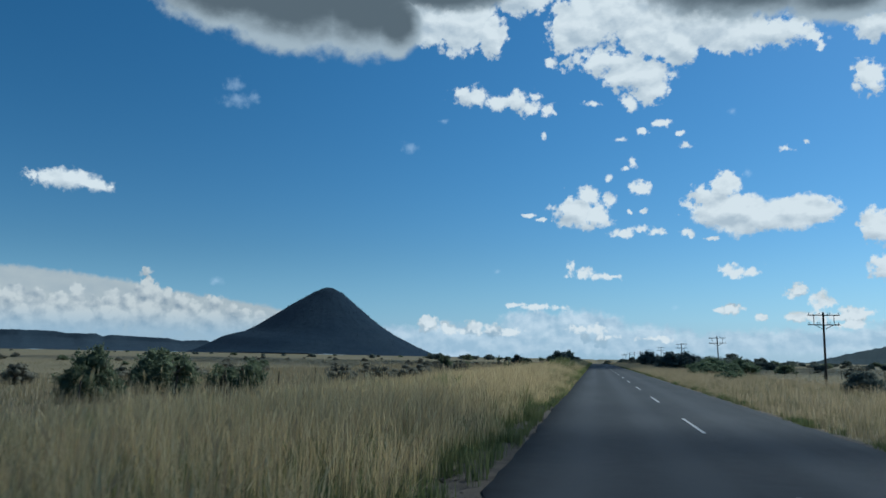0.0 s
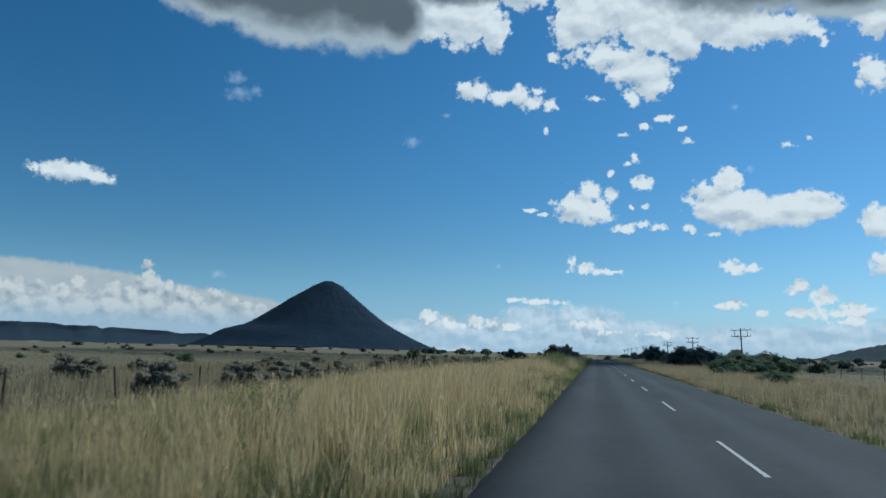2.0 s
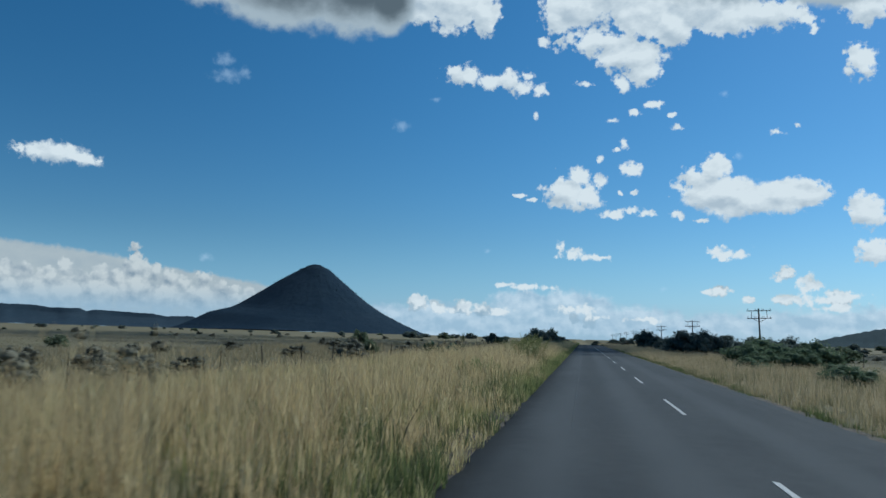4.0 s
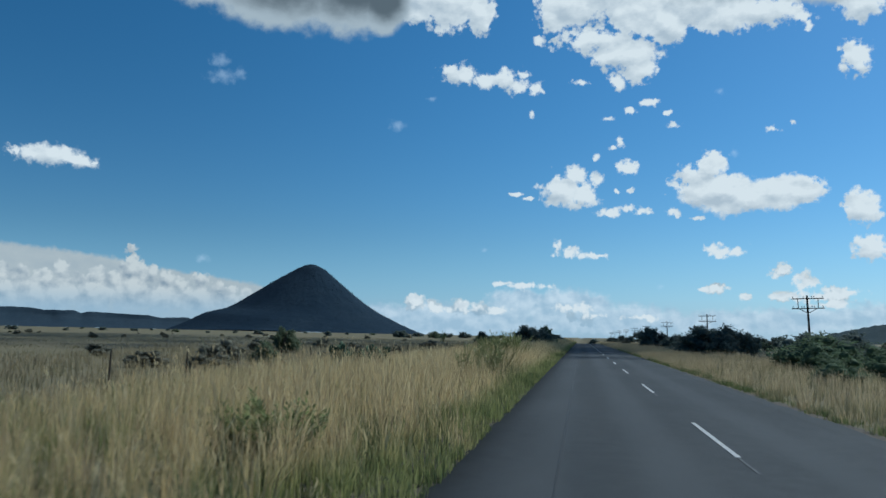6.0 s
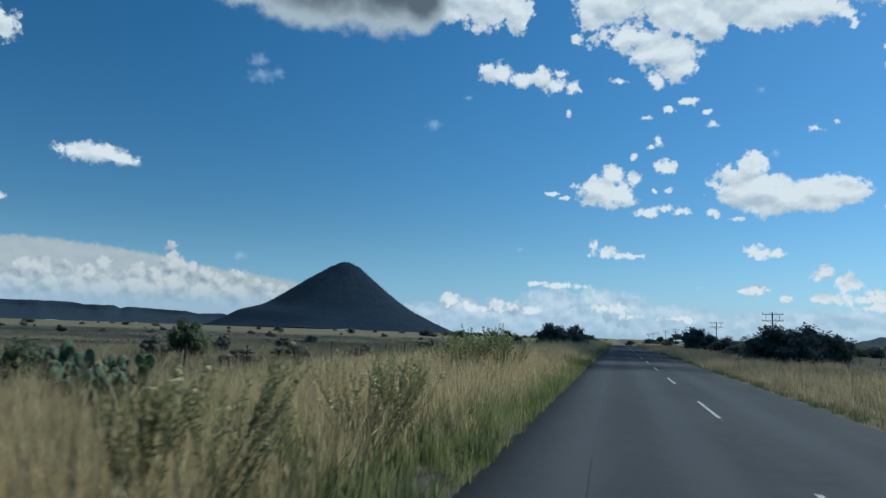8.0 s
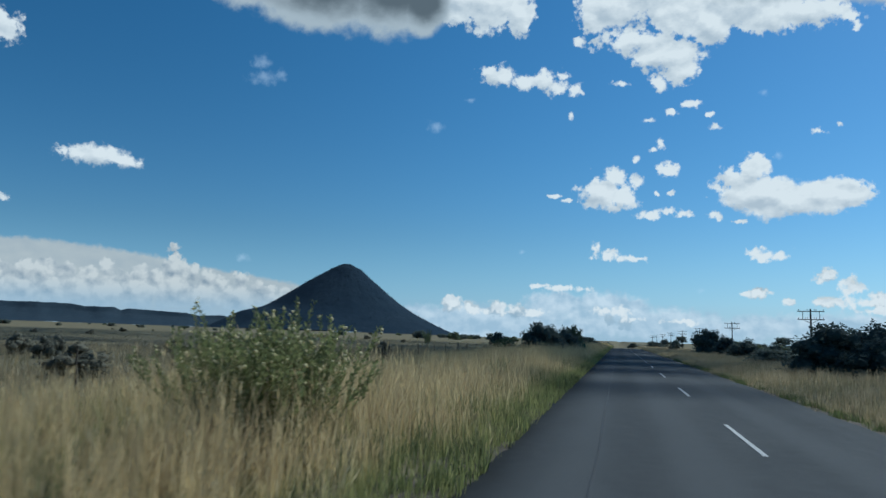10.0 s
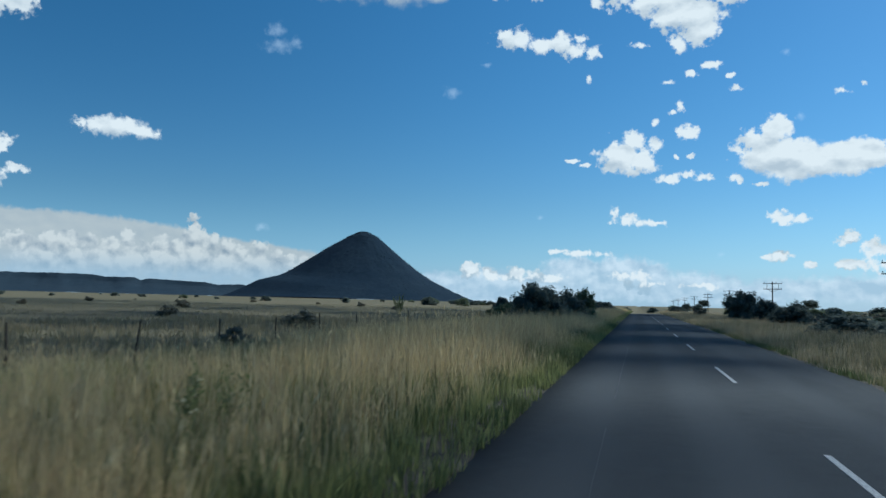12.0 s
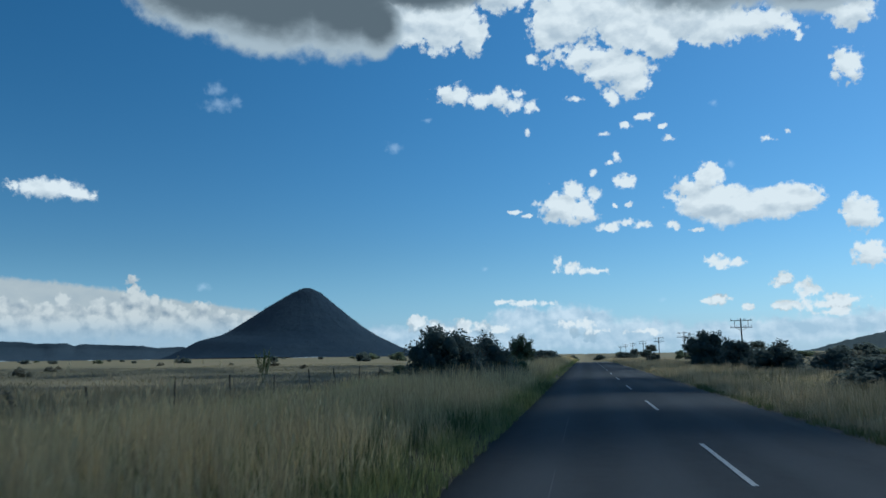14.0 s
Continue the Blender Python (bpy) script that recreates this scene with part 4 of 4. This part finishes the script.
def put_posts(x, first, count, gap):
    g = random.Random(int(x * 10))
    for k in range(count):
        ob = new("fence_post", POSTS[g.randrange(4)])
        y = first + gap * k
        ob.matrix_world = pose(x + g.uniform(-0.08, 0.08), y + g.uniform(-0.15, 0.15), ground_z(x, y) + g.uniform(-0.12, 0.08), g.uniform(-3, 3), g.uniform(-4, 8), g.uniform(0, 360))
        tagged(ob, "weathered dark wooden fence post leaning in dry grass", "fence post", "roadside fence posts")


put_posts(-12.3, 15.13, 47, 4.045)
put_posts(24.5, 40.0, 26, 6.2)

# ---- round tree far along the road ----


def build_round_tree(x, y, w, h):
    ob = new("umbrella_tree")
    bm = bmesh.new()
    tube(bm, (0, 0, -0.3), (0.1, 0, 0.32 * h), 0.045 * h, 0.03 * h, 9)
    for k in range(6):
        a = k * 1.05
        tube(bm, (0.1, 0, 0.30 * h), (0.28 * w * math.cos(a), 0.28 * w * math.sin(a), 0.6 * h), 0.022 * h, 0.008 * h, 6)
    part("trunk", bm, BARK, ob)
    me = crown_mesh("crown", 41, 9000, 0.016, LEAF_DARK, lumps=30)
    crown = part_mesh("crown", me, ob)
    crown.matrix_local = Matrix.Translation((0, 0, 0.28 * h)) @ Matrix.Diagonal((w, w, h * 0.74, 1))
    ob.location = (x, y, ground_z(x, y))
    tagged(ob, "round-crowned dark tree standing alone in the veld", "tree")


build_round_tree(33.7, 560.0, 9.0, 6.6)
build_round_tree(95.0, 600.0, 13.0, 8.6)

# ---- tall roadside weeds ----


def build_weed(name, x, y, height, spread, stems, seed, leaf, label, forks=4, flowers=0.3, lean=(0.0, 0.0), bare=0.42, sprig=0.3, fill=1.0, foliage=None):
    """Woody stems that curve up from one root, upright sprigs with narrow leaves, and pale heads at some tips."""
    g = random.Random(seed)
    ob = new(name)
    bm, leaves, tips = bmesh.new(), [], []
    for k in range(stems):
        a = g.uniform(0, 2 * math.pi)
        out = spread * math.sqrt(g.uniform(0.02, 1.0))
        tall = height * g.uniform(0.50, 0.70) * (1 - 0.22 * (out / spread) ** 2)
        way = Vector((math.cos(a), math.sin(a), 0))
        foot = Vector((g.gauss(0, 0.05), g.gauss(0, 0.05), -0.05))

        def along(u):
            return foot + way * out * u ** 1.25 + Vector((lean[0] * u, lean[1] * u, tall * u))

        for j in range(4):
            tube(bm, along(j / 4), along((j + 1) / 4), 0.011 - 0.0022 * j, 0.0088 - 0.0022 * j, 5)
        for j in range(forks):
            u = 1.0 if j == 0 else g.uniform(bare, 0.97)
            p = along(u)
            d = (along(1.0) - along(0.75)).normalized() * 0.7 + Vector((g.uniform(-0.4, 0.4), g.uniform(-0.4, 0.4), 0.55))
            d.normalize()
            size = height * sprig * g.uniform(0.55, 1.0)
            e = p + d * size + Vector((0, 0, 0.12 * size))
            tube(bm, p, e, 0.0045, 0.0018, 4)
            tips.append(e)
            count = max(3, int(fill * size / (leaf * 0.36)))
            leaves += [(p.lerp(e, (i + g.random()) / count), d) for i in range(count)]
    tagged(part("stem", bm, STEM, ob), kind="stuff")
    bm = bmesh.new()
    for p, d in leaves:
        side = Vector((g.uniform(-1, 1), g.uniform(-1, 1), g.uniform(-0.3, 0.3))).normalized()
        way = (d * 0.9 + side * 0.75).normalized()
        w = way.cross(Vector((g.uniform(-1, 1), g.uniform(-1, 1), g.uniform(-1, 1)))).normalized() * leaf * 0.15
        size = leaf * g.uniform(0.6, 1.25)
        bm.faces.new([bm.verts.new(q) for q in (p, p + way * size * 0.5 + w, p + way * size, p + way * size * 0.5 - w)])
    tagged(part("leaf", bm, foliage or LEAF_WEED, ob), kind="stuff")
    bm = bmesh.new()
    for p in tips:
        if g.random() < flowers:
            for j in range(g.randrange(1, 4)):
                c = p + Vector((g.gauss(0, 0.02), g.gauss(0, 0.02), g.gauss(-0.02, 0.03)))
                bmesh.ops.create_icosphere(bm, subdivisions=1, radius=g.uniform(0.011, 0.023), matrix=Matrix.Translation(c))
    if bm.verts:
        tagged(part("flower_head", bm, PETAL, ob, "small pale flower heads"), kind="stuff")
    else:
        bm.free()
    ob.location = (x, y, ground_z(x, y))
    return tagged(ob, label, "weed")


build_weed("tall_weed", -2.98, 80.3, 1.90, 0.52, 11, 1, 0.058, "tall woody weed with bare stems and pale heads", lean=(0.12, 0.05), forks=4, bare=0.5, fill=1.1)
build_weed("tall_weed", -3.50, 80.5, 1.66, 0.24, 7, 9, 0.065, "leafy green weed beside a taller woody one", forks=6, bare=0.4, fill=1.5, flowers=0.1)
build_weed("tall_weed", -2.80, 84.0, 1.75, 0.75, 24, 2, 0.052, "bushy half-dry weed with brown and pale heads in tall grass", forks=4, bare=0.55, sprig=0.22, flowers=0.35, foliage=LEAF_DRY)
build_weed("tall_weed", -3.4, 87.2, 1.65, 0.60, 22, 3, 0.075, "spreading pale green weed standing in tall straw grass", forks=5, bare=0.4, flowers=0.05)
build_weed("flowering_shrub", -4.05, 101.1, 2.3, 1.35, 66, 4, 0.075, "large leafy green shrub dotted with pale yellow flowers", forks=9, flowers=0.75, bare=0.2, fill=1.8, sprig=0.28)
build_weed("flowering_shrub", -5.4, 101.9, 2.0, 1.1, 40, 5, 0.075, "leafy green shrub dotted with pale yellow flowers", forks=9, flowers=0.75, bare=0.2, fill=1.8, sprig=0.28)
build_weed("tall_weed", -3.9, 117.5, 1.4, 0.3, 7, 6, 0.08, "upright green weed rising out of tall grass", flowers=0.2)
build_weed("tall_weed", -4.6, 106.5, 1.45, 0.22, 8, 8, 0.08, "upright yellow-green weed rising out of tall grass", flowers=0.2)
build_weed("green_weed", -3.45, 65.6, 1.12, 0.42, 22, 12, 0.11, "low fresh green weed among straw grass", forks=6, bare=0.15, flowers=0.0, fill=1.6)
build_weed("green_weed", -4.1, 66.0, 1.0, 0.36, 16, 13, 0.11, "low fresh green weed among straw grass", forks=6, bare=0.15, flowers=0.0, fill=1.6)
build_weed("green_weed", -6.6, 35.4, 1.25, 0.8, 24, 14, 0.10, "low fresh green weed among straw grass", forks=6, bare=0.15, flowers=0.0, fill=1.6)
build_weed("tall_weed", -22.2, 182.7, 2.6, 0.5, 12, 15, 0.16, "lone upright dark weed beyond the fence", flowers=0.0, fill=1.4)

# ---- prickly pears by the fence ----


def pad_mesh():
    bm = bmesh.new()
    bmesh.ops.create_icosphere(bm, subdivisions=2, radius=1.0)
    for v in bm.verts:
        wide = 0.78 + 0.22 * v.co.z
        v.co = Vector((v.co.x * 0.40 * wide, v.co.y * 0.09, 0.5 + v.co.z * 0.5))
    me = bpy.data.meshes.new("pad")
    bm.to_mesh(me)
    bm.free()
    me.materials.append(LEAF_PEAR)
    me.polygons.foreach_set("use_smooth", [True] * len(me.polygons))
    return me


PAD = pad_mesh()


def build_pear(x, y, width, seed, trunks):
    """Oval pads that grow out of one another's rims, on a few standing ones."""
    g = random.Random(seed)
    ob = new("prickly_pear")

    def grow(m, size, level):
        pad = part_mesh("pad", PAD, ob)
        pad.matrix_local = m @ Matrix.Diagonal((size, size, size, 1))
        if level < 3:
            for j in range(g.choice((1, 2, 2, 3) if level else (2, 3))):
                a = g.uniform(-0.9, 0.9)
                rim = m @ Matrix.Translation((0.34 * size * math.sin(a), 0, size * (0.5 + 0.46 * math.cos(a))))
                grow(rim @ Euler((g.uniform(-0.3, 0.3), a * 0.75, g.uniform(-1.1, 1.1))).to_matrix().to_4x4(), size * g.uniform(0.74, 0.95), level + 1)

    for k in range(trunks):
        m = pose(g.uniform(-0.5, 0.5) * width, g.uniform(-0.3, 0.3) * width, -0.05, g.uniform(-12, 12), g.uniform(-22, 22), g.uniform(0, 180))
        grow(m, g.uniform(0.36, 0.46), 0)
    ob.location = (x, y, ground_z(x, y))
    tagged(ob, "clump of dark green prickly pear pads in straw grass", "cactus", "prickly pears by the fence")


build_pear(-9.4, 87.3, 1.2, 1, 4)
build_pear(-8.2, 86.5, 1.0, 2, 3)
build_pear(-7.2, 85.7, 1.1, 3, 4)

# ---- stones on the shoulder ----


def stone_mesh(seed):
    bm = bmesh.new()
    bmesh.ops.create_icosphere(bm, subdivisions=2, radius=1.0)
    for v in bm.verts:
        w = 1 + 0.45 * noise.noise(v.co * 1.4 + Vector((seed * 7.1, 0, 0)))
        v.co = Vector((v.co.x * w, v.co.y * w * 0.8, v.co.z * w * 0.6))
    me = bpy.data.meshes.new("stone")
    bm.to_mesh(me)
    bm.free()
    me.materials.append(GRAVEL)
    return me


STONES = [stone_mesh(k) for k in range(4)]
g_stone = random.Random(9)
for k in range(230):
    near = k < 170
    x = ROAD_L - g_stone.uniform(0.08, 1.1) if near else ROAD_L - g_stone.uniform(0.05, 0.35)
    y = g_stone.uniform(7, 38) if near else g_stone.uniform(60, 135)
    s = g_stone.uniform(0.02, 0.07)
    ob = new("stone", STONES[k % 4])
    ob.matrix_world = pose(x, y, -0.07 + s * 0.2, 0, 0, g_stone.uniform(0, 360)) @ Matrix.Diagonal((s, s, s, 1))
    tagged(ob, "small brown stone lying on the gravel shoulder", "stone", "stones on the shoulder")

# ---- grass ----


def blades(x, y, z, height, width, g, lean=0.28, heads=0.0):
    """Arrays for bent tapering blades, each of one quad and one triangle."""
    n = len(x)
    a = g.uniform(0, 2 * np.pi, n)
    side = np.stack([np.cos(a), np.sin(a), np.zeros(n)], 1) * (width * 0.5)[:, None]
    b = g.uniform(0, 2 * np.pi, n)
    tilt = np.abs(g.normal(0, lean, n)) * height
    push = np.stack([np.cos(b) * tilt, np.sin(b) * tilt, np.zeros(n)], 1)
    foot = np.stack([x, y, z], 1)
    up = np.zeros((n, 3))
    up[:, 2] = height
    mid = foot + up * 0.55 + push * 0.35
    tip = foot + up + push
    verts = np.stack([foot - side, foot + side, mid + side * 0.85, mid - side * 0.85, tip], 1).reshape(-1, 3)
    base = np.arange(n)[:, None] * 5
    loops = (base + np.array([0, 1, 2, 3, 3, 2, 4])).ravel()
    sizes = np.tile([4, 3], n)
    if heads:          # a share of the stalks carry a feathery seed head
        pick = np.nonzero(g.random(n) < heads)[0]
        t0, d = tip[pick], (tip - mid)[pick]
        d /= np.linalg.norm(d, axis=1)[:, None]
        size = g.uniform(0.04, 0.085, len(pick))[:, None]
        w = side[pick] / (np.linalg.norm(side[pick], axis=1)[:, None]) * size * 0.13
        hv = np.stack([t0 - d * size, t0 + w, t0 + d * size, t0 - w], 1).reshape(-1, 3)
        loops = np.concatenate([loops, np.arange(4 * len(pick)) + len(verts)])
        sizes = np.concatenate([sizes, np.full(len(pick), 4)])
        verts = np.concatenate([verts, hv])
    return verts, loops, sizes


def tufts(g, count, x0, x1, y0, y1, per, spread, bias=1.0):
    """Places of blades that grow in tufts; bias over 1 crowds them towards x0."""
    cx = x0 + (x1 - x0) * g.random(count) ** bias
    cy = g.uniform(y0, y1, count)
    x = np.repeat(cx, per) + g.normal(0, spread, count * per)
    y = np.repeat(cy, per) + g.normal(0, spread, count * per)
    vigour = np.repeat(g.uniform(0.7, 1.15, count), per)
    return x, y, vigour


def ground_fast(x):
    off = np.maximum(np.maximum(ROAD_L - x, x - ROAD_R), 0.0)
    return -0.07 - 0.2 * np.minimum(1.0, off / 3.0)


def build_grass(name, label, spec, material, seed, height_at, gap=0.95, heads=0.0):
    g = np.random.default_rng(seed)
    vs, ls, ss, start = [], [], [], 0
    for count, x0, x1, y0, y1, per, spread, bias, width, scale in spec:
        x, y, vig = tufts(g, count, x0, x1, y0, y1, per, spread, bias)
        bare = gap * np.clip((36 - y) / 10, 0, 1) * (0.75 + 0.35 * np.sin(y * 0.8) * np.sin(y * 0.31))
        keep = (x < ROAD_L + 0.06 - bare) | (x > ROAD_R - 0.02)
        x, y, vig = x[keep], y[keep], vig[keep]
        h = height_at(x, y) * vig * g.uniform(0.55, 1.1, len(x)) * scale
        v, l, s = blades(x, y, ground_fast(x), h, width * g.uniform(0.6, 1.4, len(x)), g, heads=heads)
        vs.append(v), ls.append(l + start), ss.append(s)
        start += len(v)
    me = mesh_tris(name, np.concatenate(vs), np.concatenate(ls), np.concatenate(ss), material)
    ob = new(name, me)
    tagged(ob, label, "grass", kind="stuff")


def tall_left(x, y):
    off = ROAD_L - x
    wave = 0.12 * np.sin(y * 0.21 + x * 0.3) + 0.10 * np.sin(y * 0.53 + 1.0) * np.cos(x * 0.8)
    rise = np.clip((off - 0.1) / 1.9, 0, 1)
    fall = np.clip((off - 4.5) / 4.0, 0, 1)
    return (0.28 + 0.95 * rise) * (1.0 + wave) * (1.0 - 0.42 * fall * fall * (3 - 2 * fall))


def low_right(x, y):
    off = x - ROAD_R
    wave = 0.15 * np.sin(y * 0.25) + 0.12 * np.sin(y * 0.61 + x)
    return (0.16 + 0.52 * np.clip(off / 1.6, 0, 1)) * (1.0 + wave)


def veld(x, y):
    return 0.36 + 0.10 * np.sin(x * 0.13) * np.sin(y * 0.11)


build_grass("tall_grass", "tall straw-coloured grass, green at the foot, along the road", [
    (11500, -1.42, -12.0, 2, 160, 20, 0.075, 1.3, 0.009, 1.0),
    (4200, -1.42, -14.0, 160, 330, 12, 0.16, 1.1, 0.022, 1.0),
], GRASS_L, 21, tall_left, heads=0.16)
build_grass("verge_grass", "knee-high dry grass with green patches on the verge", [
    (6600, 5.05, 16.0, 8, 170, 16, 0.11, 1.3, 0.012, 1.0),
    (3500, 4.80, 16.0, 170, 330, 12, 0.18, 1.1, 0.022, 1.0),
], GRASS_R, 22, low_right, heads=0.12)
build_grass("veld_grass", "open veld of short dry straw grass", [
    (5000, -11.5, -34, 8, 170, 9, 0.24, 1.3, 0.024, 1.7),
    (9500, -11, -90, 10, 330, 6, 0.5, 1.7, 0.042, 0.55),
    (5000, 15, 80, 20, 330, 6, 0.5, 1.7, 0.042, 0.6),
], GRASS_P, 23, veld)


def edge_green(x, y):
    return 0.34 + 0.14 * np.sin(y * 0.9) * np.sin(y * 0.37)


build_grass("low_weeds", "clumps of low dark green weeds at the road's edge", [
    (240, -1.45, -2.6, 6, 60, 40, 0.11, 1.0, 0.014, 1.0),
    (420, -1.40, -3.2, 60, 170, 40, 0.12, 1.2, 0.014, 1.0),
    # low weeds on the right, thickened to stand in for shade under the verge
    (330, 4.85, 5.5, 10, 170, 36, 0.12, 1.0, 0.016, 0.62),
    (650, -2.4, -9.0, 6, 150, 60, 0.20, 1.3, 0.016, 1.9),
], WEED_GREEN, 24, edge_green, 0.2)

# ---- the broken cloud overhead, which shades two stretches of the road ----


def build_cloud():
    """Loose wads of a cloud 600 m up, in the sun's line from the ground that it shades."""
    g = np.random.default_rng(31)
    alt = 600.0
    reach = alt / math.tan(se)
    ox, oy = reach * math.sin(sa), reach * math.cos(sa)
    bm = bmesh.new()
    bmesh.ops.create_icosphere(bm, subdivisions=1, radius=1.0)
    bm.verts.index_update()
    ball = np.array([v.co[:] for v in bm.verts])
    tri = np.array([[v.index for v in f.verts] for f in bm.faces])
    bm.free()
    vs, ls = [], []
    start = 0
    for y0, y1, x0, x1, count in ((-110, 23, -110, 110, 1900), (120.5, 285, -150, 130, 3100), (141, 285, -150, 130, 900)):
        for k in range(count):
            x, y = g.uniform(x0, x1), g.uniform(y0, y1)
            fade = min(1.0, (y - y0) / 20 + 0.3, (y1 - y) / 14 + 0.25)
            if g.random() > fade or ((x < -22 or x > 8) and y0 > 100 and g.random() < 0.5):
                continue
            r = g.uniform(1.4, 3.2)
            p = ball * np.array([r, r, r * 0.7]) * (1 + 0.25 * g.normal(size=(len(ball), 1)).clip(-1, 1))
            vs.append(p + np.array([x + ox, y + oy, alt + g.uniform(-12, 12)]))
            ls.append(tri.ravel() + start)
            start += len(ball)
    loops = np.concatenate(ls)
    me = mesh_tris("overhead_cloud", np.concatenate(vs), loops, np.full(len(loops) // 3, 3), Nodes("cloud white").finish((0.8, 0.8, 0.8), 1.0, None, 0.0, 0.0, 0.4))
    tagged(new("overhead_cloud", me), "loose white wads of a broken cloud high overhead", "cloud", kind="stuff")


build_cloud()
